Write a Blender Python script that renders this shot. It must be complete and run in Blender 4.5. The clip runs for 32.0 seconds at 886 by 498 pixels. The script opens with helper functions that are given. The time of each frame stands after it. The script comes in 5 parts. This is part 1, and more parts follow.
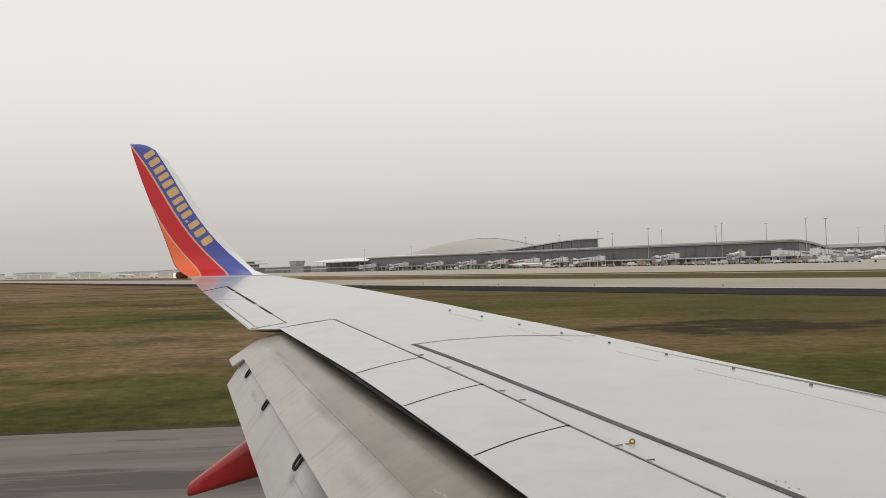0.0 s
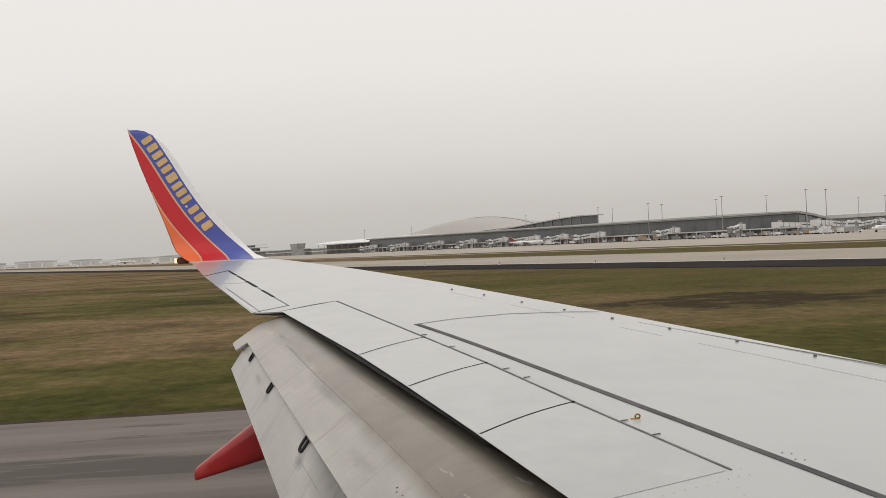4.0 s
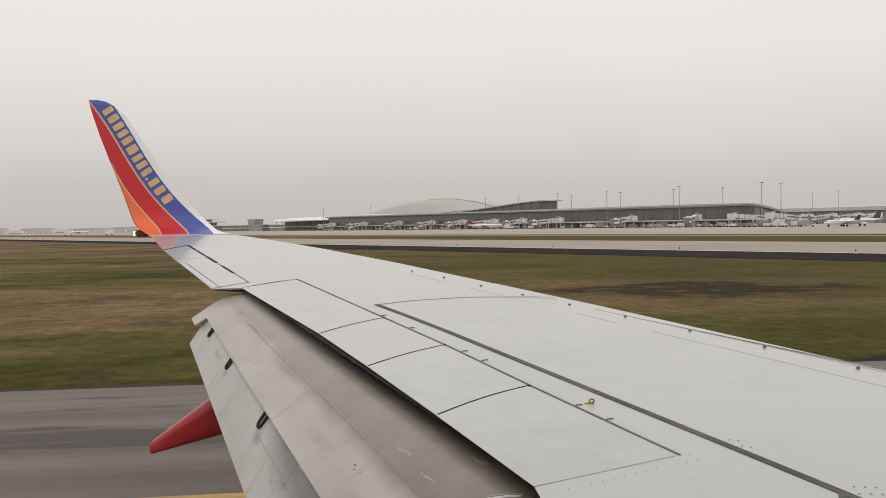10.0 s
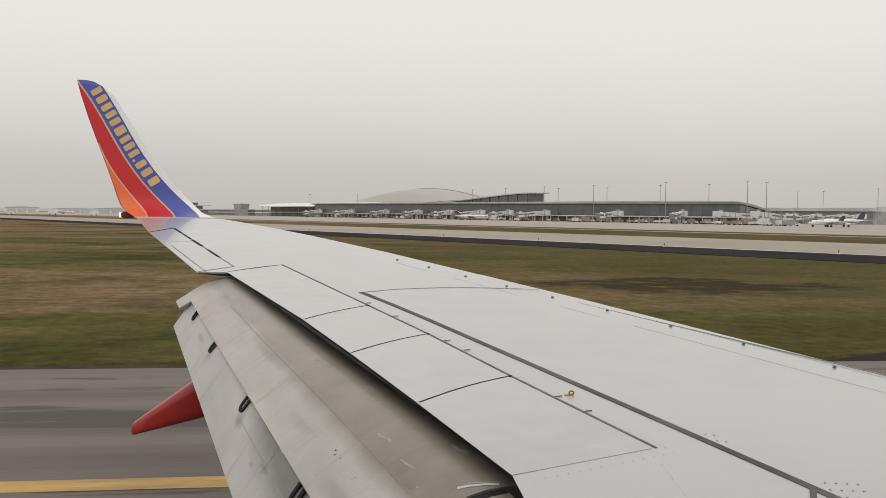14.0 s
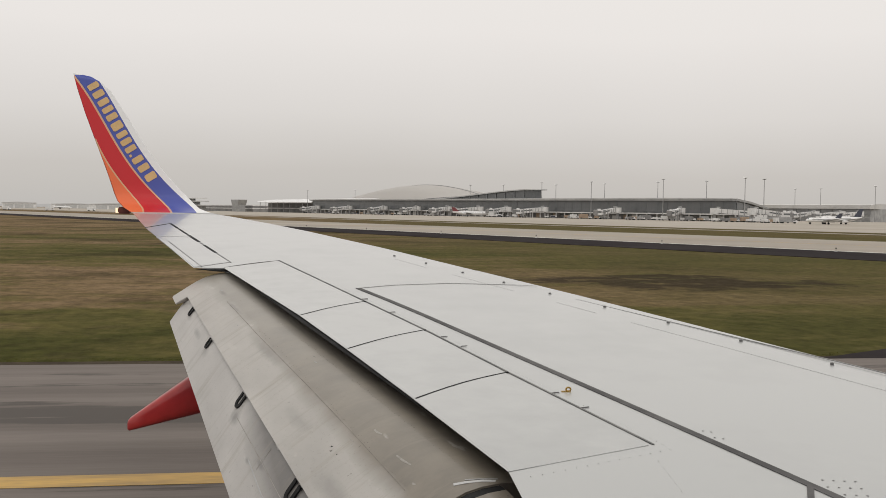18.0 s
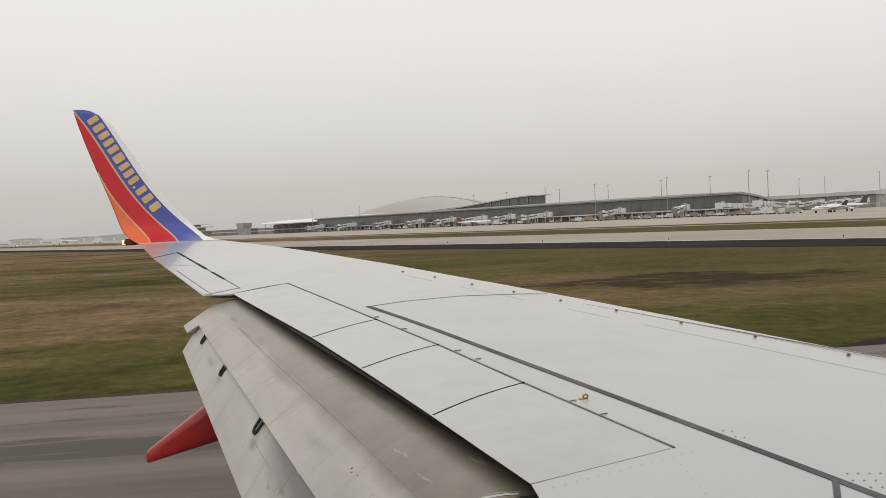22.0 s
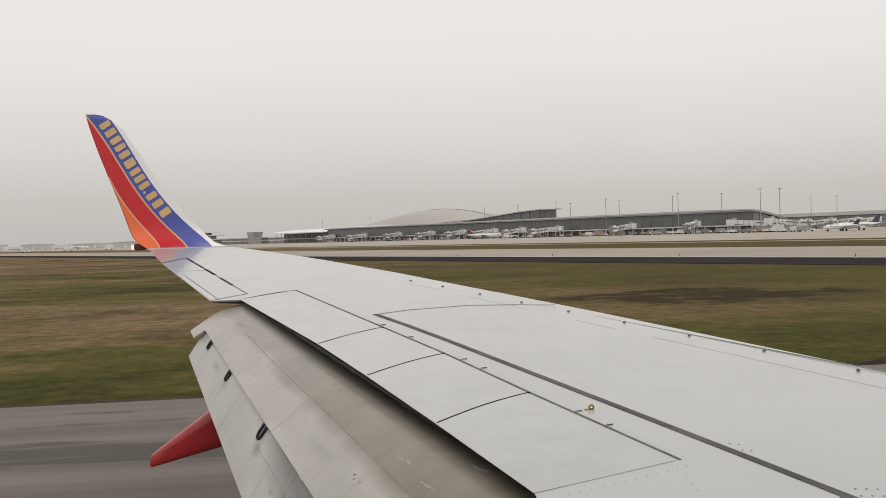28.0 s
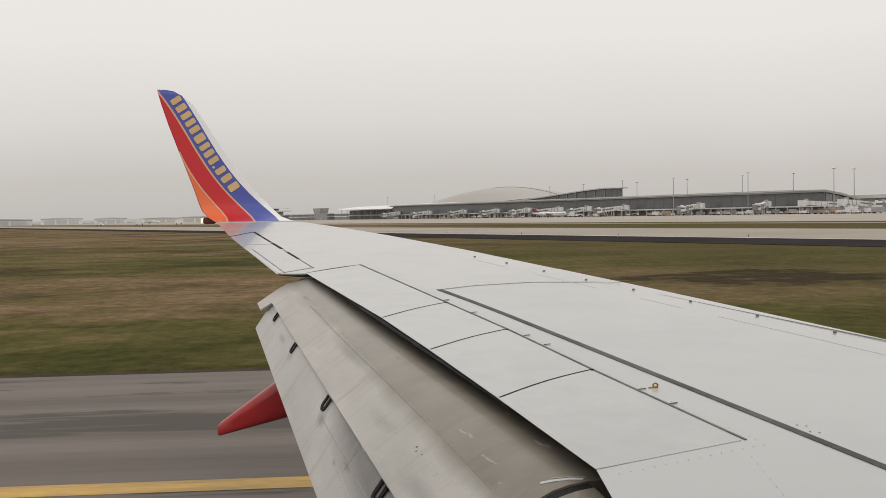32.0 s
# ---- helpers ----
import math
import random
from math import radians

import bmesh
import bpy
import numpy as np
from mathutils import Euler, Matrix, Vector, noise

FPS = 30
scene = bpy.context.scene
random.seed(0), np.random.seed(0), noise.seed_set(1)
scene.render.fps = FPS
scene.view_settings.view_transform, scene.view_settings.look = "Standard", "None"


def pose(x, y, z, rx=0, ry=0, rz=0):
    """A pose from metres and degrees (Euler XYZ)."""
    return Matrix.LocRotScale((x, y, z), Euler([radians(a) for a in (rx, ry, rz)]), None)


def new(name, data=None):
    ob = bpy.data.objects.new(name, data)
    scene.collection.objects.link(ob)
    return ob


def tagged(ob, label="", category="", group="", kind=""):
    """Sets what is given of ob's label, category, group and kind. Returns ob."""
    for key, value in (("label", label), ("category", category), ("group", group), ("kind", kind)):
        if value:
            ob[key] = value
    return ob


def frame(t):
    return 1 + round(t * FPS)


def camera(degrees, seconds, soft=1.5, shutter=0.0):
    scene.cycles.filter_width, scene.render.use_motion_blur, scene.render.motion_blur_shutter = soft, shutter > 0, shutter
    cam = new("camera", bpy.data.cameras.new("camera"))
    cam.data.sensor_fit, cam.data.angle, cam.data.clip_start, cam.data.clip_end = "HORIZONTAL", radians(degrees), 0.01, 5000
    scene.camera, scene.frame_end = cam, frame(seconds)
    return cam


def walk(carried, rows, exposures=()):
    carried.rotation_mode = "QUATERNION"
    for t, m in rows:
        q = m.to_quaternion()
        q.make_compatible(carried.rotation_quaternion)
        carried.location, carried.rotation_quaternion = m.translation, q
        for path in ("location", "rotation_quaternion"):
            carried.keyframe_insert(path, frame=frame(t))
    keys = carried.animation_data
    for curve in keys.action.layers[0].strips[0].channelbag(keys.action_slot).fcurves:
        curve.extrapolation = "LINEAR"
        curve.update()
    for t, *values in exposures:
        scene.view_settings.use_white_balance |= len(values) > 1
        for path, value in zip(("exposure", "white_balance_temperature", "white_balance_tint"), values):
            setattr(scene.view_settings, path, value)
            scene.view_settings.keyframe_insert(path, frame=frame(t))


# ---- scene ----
cam = camera(48.0, 32.0, soft=0.75)

# Rows: seconds, place, turn. x is the aircraft's nose direction, y is outboard, z is up from the pavement.
PATH = [
    (0, 0.037, 0.07, 3.889, 90.957, 1.537, -4.804),
    (0.5, 0.045, 0.079, 3.876, 91.208, 2.555, -4.939),
    (1, 0.039, 0.084, 3.882, 90.81, 2.618, -4.881),
    (1.5, 0.045, 0.064, 3.872, 90.88, 2.886, -4.972),
    (2, 0.053, 0.077, 3.861, 90.65, 2.456, -4.789),
    (2.5, 0.028, 0.069, 3.897, 90.084, 1.408, -4.572),
    (3, 0.022, 0.036, 3.895, 90.229, 2.236, -4.668),
    (3.5, 0.043, 0.094, 3.881, 89.985, 2.81, -4.744),
    (5.5, -0.021, 0.006, 3.924, 89.636, 2.458, -5.139),
    (6, -0.018, -0.024, 3.916, 89.55, 2.201, -6.082),
    (6.5, -0.009, -0.027, 3.919, 89.074, 2.166, -6.418),
    (7, 0.001, 0.024, 3.897, 88.874, 0.521, -6.27),
    (7.5, 0.005, 0.003, 3.902, 88.799, 0.561, -6.526),
    (8, 0.001, -0.018, 3.901, 88.54, 0.986, -6.826),
    (8.5, -0, 0.007, 3.908, 88.459, 0.862, -7.241),
    (9, 0.002, -0.006, 3.901, 88.141, 0.929, -7.389),
    (9.5, -0.002, 0.004, 3.907, 88.336, 0.593, -7.308),
    (10, -0.006, 0.003, 3.903, 88.617, 0.93, -7.135),
    (10.5, -0.013, -0.015, 3.921, 88.404, 1.311, -7.23),
    (11, 0.002, 0.002, 3.909, 88.532, 1.675, -7.431),
    (11.5, -0.008, 0.004, 3.902, 88.747, 0.932, -7.56),
    (12, -0.002, -0.029, 3.911, 88.728, 1.222, -7.921),
    (12.5, 0.011, 0.022, 3.889, 88.537, 0.007, -7.501),
    (13, 0, 0.008, 3.902, 88.156, -0.125, -7.61),
    (13.5, 0.004, -0.01, 3.899, 88.224, 0.242, -7.555),
    (14, -0.012, -0.051, 3.906, 88.027, -0.641, -7.916),
    (14.5, -0.001, -0.055, 3.909, 88.315, 0.935, -8.181),
    (16.5, -0.001, -0.045, 3.905, 87.914, 0.402, -8.068),
    (17, -0.003, -0.054, 3.904, 87.794, 0.253, -8.257),
    (17.5, 0.003, -0.017, 3.892, 88.127, -0.139, -8.154),
    (18, -0.005, -0.029, 3.901, 87.825, -0.776, -8.051),
    (18.5, 0.002, -0.03, 3.892, 87.917, -0.143, -8.12),
    (19, -0.018, -0.03, 3.909, 87.704, -0.125, -8.232),
    (19.5, -0.009, -0.051, 3.925, 87.888, 1.371, -8.219),
    (20, 0, 0, 3.9, 88.2, 1.299, -8.041),
    (20.5, 0.008, -0.012, 3.911, 88.423, 2.337, -8.028),
    (21, -0.001, -0.051, 3.928, 88.538, 2.79, -8.324),
    (21.5, -0.014, -0.027, 3.921, 88.55, 1.949, -8.222),
    (22, -0.009, -0.019, 3.922, 88.47, 2.703, -7.765),
    (22.5, -0.015, -0.044, 3.925, 88.815, 2.505, -7.577),
    (23, -0.007, -0.021, 3.917, 88.996, 2.288, -7.266),
    (23.5, 0.007, 0.018, 3.894, 88.978, 1.915, -7.027),
    (24, 0.011, 0.025, 3.891, 88.935, 1.639, -6.966),
    (24.5, -0.002, 0.016, 3.895, 88.982, 1.229, -6.869),
    (26.5, -0.001, 0.041, 3.871, 89.327, -0.814, -6.503),
    (27, 0.01, 0.072, 3.859, 88.11, 1.48, -5.472),
    (27.5, -0.004, -0.003, 3.901, 88.471, 2.029, -6.669),
    (28, 0.01, 0.008, 3.888, 89.202, 1.749, -7.169),
    (28.5, 0.049, 0.076, 3.879, 89.388, 0.105, -5.87),
    (29, 0.017, 0.011, 3.892, 90.637, 0.26, -4.898),
    (29.5, 0.036, 0.055, 3.854, 90.269, 1.221, -4.54),
    (30, 0.02, -0, 3.87, 89.703, 1.392, -4.088),
    (30.5, 0.037, 0.046, 3.86, 89.243, 0.505, -3.571),
    (31, 0.039, 0.019, 3.862, 88.763, 0.978, -3.439),
    (31.5, 0.033, 0.007, 3.87, 88.437, 1.325, -3.26),
    (32, 0.009, 0.006, 3.871, 88.015, 1.16, -3.454),
]
walk(cam, [(r[0], pose(*r[1:])) for r in PATH])

# ---- light: a foggy overcast noon ----
SUN_EL, SUN_AZ = radians(55), radians(20)
world = bpy.data.worlds.new("overcast")
scene.world = world
world.use_nodes = True
wn, wl = world.node_tree.nodes, world.node_tree.links
wn.clear()
w_out = wn.new("ShaderNodeOutputWorld")
w_bg = wn.new("ShaderNodeBackground")
w_sky = wn.new("ShaderNodeTexSky")
w_sky.sky_type, w_sky.sun_disc, w_sky.sun_elevation, w_sky.sun_rotation = "NISHITA", False, SUN_EL, math.pi - SUN_AZ
w_dim = wn.new("ShaderNodeMix")
w_dim.data_type = "RGBA"
w_dim.inputs[0].default_value = 0.993
w_co = wn.new("ShaderNodeTexCoord")
w_sep = wn.new("ShaderNodeSeparateXYZ")
w_ramp = wn.new("ShaderNodeValToRGB")
w_noise = wn.new("ShaderNodeTexNoise")
w_noise.inputs["Scale"].default_value, w_noise.inputs["Detail"].default_value = 2.2, 3.0
w_add = wn.new("ShaderNodeMath")
w_add.operation = "MULTIPLY_ADD"
w_add.inputs[1].default_value, w_add.inputs[2].default_value = 0.05, -0.025
w_sum = wn.new("ShaderNodeMath")
wl.new(w_co.outputs["Generated"], w_sep.inputs[0])
wl.new(w_co.outputs["Generated"], w_noise.inputs["Vector"])
wl.new(w_noise.outputs["Fac"], w_add.inputs[0])
wl.new(w_add.outputs[0], w_sum.inputs[0])
wl.new(w_sep.outputs["Z"], w_sum.inputs[1])
wl.new(w_sum.outputs[0], w_ramp.inputs[0])
cr = w_ramp.color_ramp
cr.elements[0].position, cr.elements[0].color = 0.0, (0.505, 0.483, 0.460, 1)
cr.elements[1].position, cr.elements[1].color = 1.0, (0.94, 0.905, 0.865, 1)
for p, c in ((0.035, (0.545, 0.511, 0.483)), (0.09, (0.680, 0.640, 0.606)), (0.17, (0.805, 0.760, 0.720)), (0.30, (0.860, 0.822, 0.778))):
    cr.elements.new(p).color = (*c, 1)
wl.new(w_sky.outputs[0], w_dim.inputs[6])
wl.new(w_ramp.outputs[0], w_dim.inputs[7])
wl.new(w_dim.outputs[2], w_bg.inputs[0])
w_bg.inputs[1].default_value = 1.0
wl.new(w_bg.outputs[0], w_out.inputs[0])
sun = new("sun", bpy.data.lights.new("sun", "SUN"))
sun.data.energy, sun.data.angle, sun.data.color = 0.5, radians(40), (1.0, 0.97, 0.92)
sun.matrix_world = Matrix.Rotation(SUN_AZ, 4, "Z") @ Matrix.Rotation(radians(90) - SUN_EL, 4, "X")


# ---- materials ----
def material(name, rough=0.6, metal=0.0, coat=0.0):
    m = bpy.data.materials.new(name)
    m.use_nodes = True
    b = m.node_tree.nodes["Principled BSDF"]
    b.inputs["Roughness"].default_value, b.inputs["Metallic"].default_value = rough, metal
    b.inputs["Coat Weight"].default_value = coat
    return m, m.node_tree.nodes, m.node_tree.links, b


def grain(name, low, high, scale, rough=0.6, metal=0.0, coat=0.0, stretch=(1, 1, 1), detail=6.0, bump=0.0, fine=8.0, wide=0.12, per_object=0.0):
    """A colour that wanders between low and high at two scales, with fine relief."""
    m, n, l, b = material(name, rough, metal, coat)
    co, mp = n.new("ShaderNodeTexCoord"), n.new("ShaderNodeMapping")
    mp.inputs["Scale"].default_value = stretch
    big, small, mix = n.new("ShaderNodeTexNoise"), n.new("ShaderNodeTexNoise"), n.new("ShaderNodeMath")
    big.inputs["Scale"].default_value, small.inputs["Scale"].default_value = scale, scale * fine
    big.inputs["Detail"].default_value = small.inputs["Detail"].default_value = detail
    mix.operation = "MULTIPLY_ADD"
    mix.inputs[1].default_value = 0.35
    ramp = n.new("ShaderNodeValToRGB")
    ramp.color_ramp.elements[0].position, ramp.color_ramp.elements[1].position = 0.675 - wide, 0.675 + wide
    ramp.color_ramp.elements[0].color, ramp.color_ramp.elements[1].color = (*low, 1), (*high, 1)
    l.new(co.outputs["Object"], mp.inputs[0])
    for t in (big, small):
        l.new(mp.outputs[0], t.inputs["Vector"])
    l.new(small.outputs["Fac"], mix.inputs[0])
    l.new(big.outputs["Fac"], mix.inputs[2])
    last = mix.outputs[0]
    if per_object:
        info, shift = n.new("ShaderNodeObjectInfo"), n.new("ShaderNodeMath")
        shift.operation = "MULTIPLY_ADD"
        shift.inputs[1].default_value = per_object
        l.new(info.outputs["Random"], shift.inputs[0])
        l.new(last, shift.inputs[2])
        last = shift.outputs[0]
    l.new(last, ramp.inputs[0])
    l.new(ramp.outputs[0], b.inputs["Base Color"])
    if rough > 0.7:
        b.inputs["Specular IOR Level"].default_value = 0.12
    if bump:
        bu = n.new("ShaderNodeBump")
        bu.inputs["Strength"].default_value, bu.inputs["Distance"].default_value = bump, 0.02
        l.new(small.outputs["Fac"], bu.inputs["Height"])
        l.new(bu.outputs[0], b.inputs["Normal"])
    return m


M = {}
M["wing"] = grain("wing_paint", (0.372, 0.381, 0.373), (0.415, 0.423, 0.413), 0.35, 0.26, coat=0.42, stretch=(0.8, 0.8, 1), bump=0.01)
M["spoiler"] = grain("spoiler_paint", (0.382, 0.390, 0.381), (0.430, 0.437, 0.427), 0.6, 0.27, coat=0.38, per_object=0.05)
M["line"] = grain("sealant_line", (0.10, 0.10, 0.10), (0.17, 0.165, 0.16), 4, 0.7)
M["flap_seam"] = grain("flap_seam_line", (0.26, 0.24, 0.21), (0.36, 0.34, 0.31), 6, 0.5)
M["flap_rivet"] = grain("dirty_rivet", (0.15, 0.13, 0.11), (0.22, 0.195, 0.165), 9, 0.6)
M["stripe"] = grain("walkway_stripe", (0.085, 0.083, 0.083), (0.125, 0.122, 0.12), 3, 0.75)
M["faint"] = grain("faint_seam", (0.385, 0.390, 0.382), (0.425, 0.430, 0.421), 5, 0.26, coat=0.4, wide=0.2)
M["fastener"] = grain("weathered_fastener", (0.13, 0.13, 0.13), (0.24, 0.235, 0.23), 40, 0.55, metal=0.3)
M["chip"] = grain("chipped_paint", (0.25, 0.235, 0.205), (0.34, 0.32, 0.285), 30, 0.5)
M["rivet"] = grain("paint_over_rivets", (0.27, 0.27, 0.265), (0.36, 0.36, 0.35), 30, 0.5)
M["roof_dark"] = grain("roof_sheet", (0.24, 0.24, 0.24), (0.31, 0.31, 0.305), 0.05, 0.6)
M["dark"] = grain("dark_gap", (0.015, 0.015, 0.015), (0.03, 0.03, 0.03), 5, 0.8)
M["red"] = grain("fairing_red", (0.33, 0.015, 0.014), (0.41, 0.021, 0.019), 1.5, 0.32, coat=0.3)
M["gap_red"] = grain("light_housing_red", (0.13, 0.03, 0.02), (0.18, 0.045, 0.03), 9, 0.4)
M["lit_lens"], _n, _l, _b = material("lit_lens", 0.3)
_b.inputs["Base Color"].default_value, _b.inputs["Emission Color"].default_value, _b.inputs["Emission Strength"].default_value = (0.8, 0.75, 0.65, 1), (1.0, 0.74, 0.42, 1), 1.0
M["gold"] = grain("brass", (0.42, 0.26, 0.06), (0.55, 0.36, 0.10), 20, 0.4, metal=0.8)
M["steel"] = grain("dull_steel", (0.30, 0.30, 0.31), (0.45, 0.45, 0.46), 12, 0.45, metal=0.7)
M["fuselage"] = grain("fuselage_paint", (0.035, 0.045, 0.15), (0.045, 0.055, 0.18), 0.6, 0.35, coat=0.3)
M["rubber"] = grain("tyre_rubber", (0.018, 0.018, 0.018), (0.035, 0.034, 0.033), 9, 0.85)
M["letter"] = grain("lettering_gold", (0.57, 0.37, 0.16), (0.65, 0.43, 0.19), 6, 0.4)
M["conc"] = grain("pale_concrete", (0.295, 0.262, 0.220), (0.375, 0.338, 0.286), 0.035, 0.75, wide=0.2, bump=0.02, fine=30)
M["apron"] = grain("apron_concrete", (0.345, 0.310, 0.262), (0.425, 0.385, 0.330), 0.02, 0.8, wide=0.2)
M["tar"] = grain("asphalt_shoulder", (0.024, 0.020, 0.021), (0.039, 0.034, 0.034), 0.08, 0.95, wide=0.2, bump=0.05, fine=40)
M["tar"].node_tree.nodes["Principled BSDF"].inputs["Specular IOR Level"].default_value = 0.02
# Dark brown that paints the shadow line where grass meets pavement.
M["soil"] = grain("verge_shadow_brown", (0.035, 0.026, 0.016), (0.06, 0.045, 0.028), 0.8, 0.95)
M["white"] = grain("white_marking", (0.72, 0.72, 0.70), (0.82, 0.82, 0.80), 0.8, 0.6)
M["yellow"] = grain("yellow_marking", (0.30, 0.19, 0.06), (0.58, 0.35, 0.07), 0.9, 0.6, stretch=(0.4, 2.5, 1), wide=0.2)
M["glass"] = grain("coated_glass", (0.135, 0.143, 0.150), (0.185, 0.192, 0.198), 0.05, 0.25, metal=0.35, per_object=0.10)
# Glass of the far concourse, with haze mixed into its base colour.
M["haze_glass"] = grain("haze_paled_glass", (0.24, 0.243, 0.245), (0.29, 0.293, 0.295), 0.05, 0.35, metal=0.2, per_object=0.06)
M["mullion"] = grain("aluminium", (0.24, 0.25, 0.26), (0.32, 0.33, 0.34), 0.4, 0.5, metal=0.3)
M["fascia"] = grain("roof_fascia", (0.46, 0.46, 0.455), (0.55, 0.55, 0.54), 0.05, 0.5)
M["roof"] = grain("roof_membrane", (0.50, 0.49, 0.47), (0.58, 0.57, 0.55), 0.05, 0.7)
M["dome"] = grain("dome_cladding", (0.415, 0.395, 0.37), (0.445, 0.425, 0.40), 0.012, 0.7, wide=0.3)
M["wall"] = grain("service_wall", (0.17, 0.17, 0.17), (0.26, 0.255, 0.25), 0.12, 0.7)
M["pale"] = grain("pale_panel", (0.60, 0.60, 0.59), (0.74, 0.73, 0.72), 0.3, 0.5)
M["grey"] = grain("mid_grey_panel", (0.28, 0.28, 0.28), (0.38, 0.38, 0.375), 0.3, 0.55)
M["tan"] = grain("tan_panel", (0.30, 0.22, 0.16), (0.38, 0.29, 0.21), 0.3, 0.6)
M["jet"] = grain("airliner_white", (0.70, 0.70, 0.69), (0.80, 0.80, 0.79), 0.3, 0.3, coat=0.3)
M["jet_blue"] = grain("airliner_tail_blue", (0.030, 0.035, 0.055), (0.045, 0.05, 0.075), 0.5, 0.35, coat=0.3)
M["jet_red"] = grain("airliner_tail_red", (0.17, 0.03, 0.036), (0.22, 0.045, 0.05), 0.5, 0.35, coat=0.3)
M["mast"] = grain("galvanised_mast", (0.30, 0.30, 0.30), (0.38, 0.38, 0.38), 0.5, 0.5, metal=0.4)


MUD = (21.0, 56.0, 9.0, 5.5)


def grass_material():
    m, n, l, b = material("mown_grass", 0.9)
    co = n.new("ShaderNodeTexCoord")
    mp, mp2 = n.new("ShaderNodeMapping"), n.new("ShaderNodeMapping")
    mp.inputs["Scale"].default_value, mp2.inputs["Scale"].default_value = (0.02, 0.060, 1), (1.5, 1.1, 1)
    a, c = n.new("ShaderNodeTexNoise"), n.new("ShaderNodeTexNoise")
    a.inputs["Scale"].default_value = c.inputs["Scale"].default_value = 1.0
    a.inputs["Detail"].default_value, c.inputs["Detail"].default_value = 7.0, 8.0
    a.inputs["Roughness"].default_value, a.inputs["Distortion"].default_value = 0.55, 0.4
    c.inputs["Roughness"].default_value = 0.7
    ra, rc = n.new("ShaderNodeValToRGB"), n.new("ShaderNodeValToRGB")
    e = ra.color_ramp.elements
    e[0].position, e[0].color = 0.38, (0.056, 0.057, 0.016, 1)
    e[1].position, e[1].color = 0.69, (0.215, 0.152, 0.090, 1)
    e.new(0.50).color = (0.104, 0.091, 0.032, 1)
    e.new(0.59).color = (0.164, 0.117, 0.064, 1)
    f = rc.color_ramp.elements
    f[0].position, f[0].color = 0.34, (0.64, 0.64, 0.62, 1)
    f[1].position, f[1].color = 0.70, (1.32, 1.29, 1.24, 1)
    mp3, g, rg = n.new("ShaderNodeMapping"), n.new("ShaderNodeTexNoise"), n.new("ShaderNodeValToRGB")
    mp3.inputs["Scale"].default_value = (0.05, 0.045, 1)
    g.inputs["Scale"].default_value, g.inputs["Detail"].default_value, g.inputs["Roughness"].default_value = 1.0, 9.0, 0.68
    rg.color_ramp.elements[0].position, rg.color_ramp.elements[0].color = 0.50, (0, 0, 0, 1)
    rg.color_ramp.elements[1].position, rg.color_ramp.elements[1].color = 0.66, (0.9, 0.9, 0.9, 1)
    rut = n.new("ShaderNodeMix")
    rut.data_type = "RGBA"
    rut.inputs[7].default_value = (0.036, 0.026, 0.014, 1)
    l.new(g.outputs["Fac"], rg.inputs[0])
    l.new(rg.outputs[0], rut.inputs[0])
    mul = n.new("ShaderNodeMix")
    mul.data_type, mul.blend_type = "RGBA", "MULTIPLY"
    mul.inputs[0].default_value = 1.0
    for t, q in ((a, mp), (c, mp2), (g, mp3)):
        l.new(co.outputs["Object"], q.inputs[0])
        l.new(q.outputs[0], t.inputs["Vector"])
    # strips mown at different times: green verge, dry middle, green again
    sp, ys, rb, ad = n.new("ShaderNodeSeparateXYZ"), n.new("ShaderNodeMath"), n.new("ShaderNodeValToRGB"), n.new("ShaderNodeMath")
    l.new(co.outputs["Object"], sp.inputs[0])
    ys.operation = "MULTIPLY"
    ys.inputs[1].default_value = 0.005
    l.new(sp.outputs["Y"], ys.inputs[0])
    l.new(ys.outputs[0], rb.inputs[0])
    k = rb.color_ramp.elements
    k[0].position, k[0].color = 0.125, (0.36, 0.36, 0.36, 1)
    k[1].position, k[1].color = 1.0, (0.60, 0.60, 0.60, 1)
    for at, v in ((0.165, 0.41), (0.19, 0.48), (0.215, 0.58), (0.33, 0.58), (0.375, 0.49), (0.45, 0.49)):
        k.new(at).color = (v, v, v, 1)
    ad.operation = "MULTIPLY_ADD"
    ad.inputs[1].default_value = 1.0
    l.new(rb.outputs[0], ad.inputs[0])
    half = n.new("ShaderNodeMath")
    half.operation = "MULTIPLY_ADD"
    half.inputs[1].default_value = 0.5
    l.new(a.outputs["Fac"], half.inputs[0])
    # clumps a few metres across
    mp5, clump, shift = n.new("ShaderNodeMapping"), n.new("ShaderNodeTexNoise"), n.new("ShaderNodeMath")
    mp5.inputs["Scale"].default_value = (0.15, 0.24, 1)
    clump.inputs["Scale"].default_value, clump.inputs["Detail"].default_value, clump.inputs["Roughness"].default_value = 1.0, 7.0, 0.68
    l.new(co.outputs["Object"], mp5.inputs[0])
    l.new(mp5.outputs[0], clump.inputs["Vector"])
    shift.operation = "MULTIPLY_ADD"
    shift.inputs[1].default_value, shift.inputs[2].default_value = 0.55, -0.52
    l.new(clump.outputs["Fac"], shift.inputs[0])
    l.new(shift.outputs[0], half.inputs[2])
    l.new(half.outputs[0], ad.inputs[2])
    l.new(ad.outputs[0], ra.inputs[0])
    l.new(c.outputs["Fac"], rc.inputs[0])
    l.new(ra.outputs[0], rut.inputs[6])
    # greener, wetter grass towards the exit, and one trodden muddy patch
    def math_node(kind, a, c, d=None):
        q = n.new("ShaderNodeMath")
        q.operation = kind
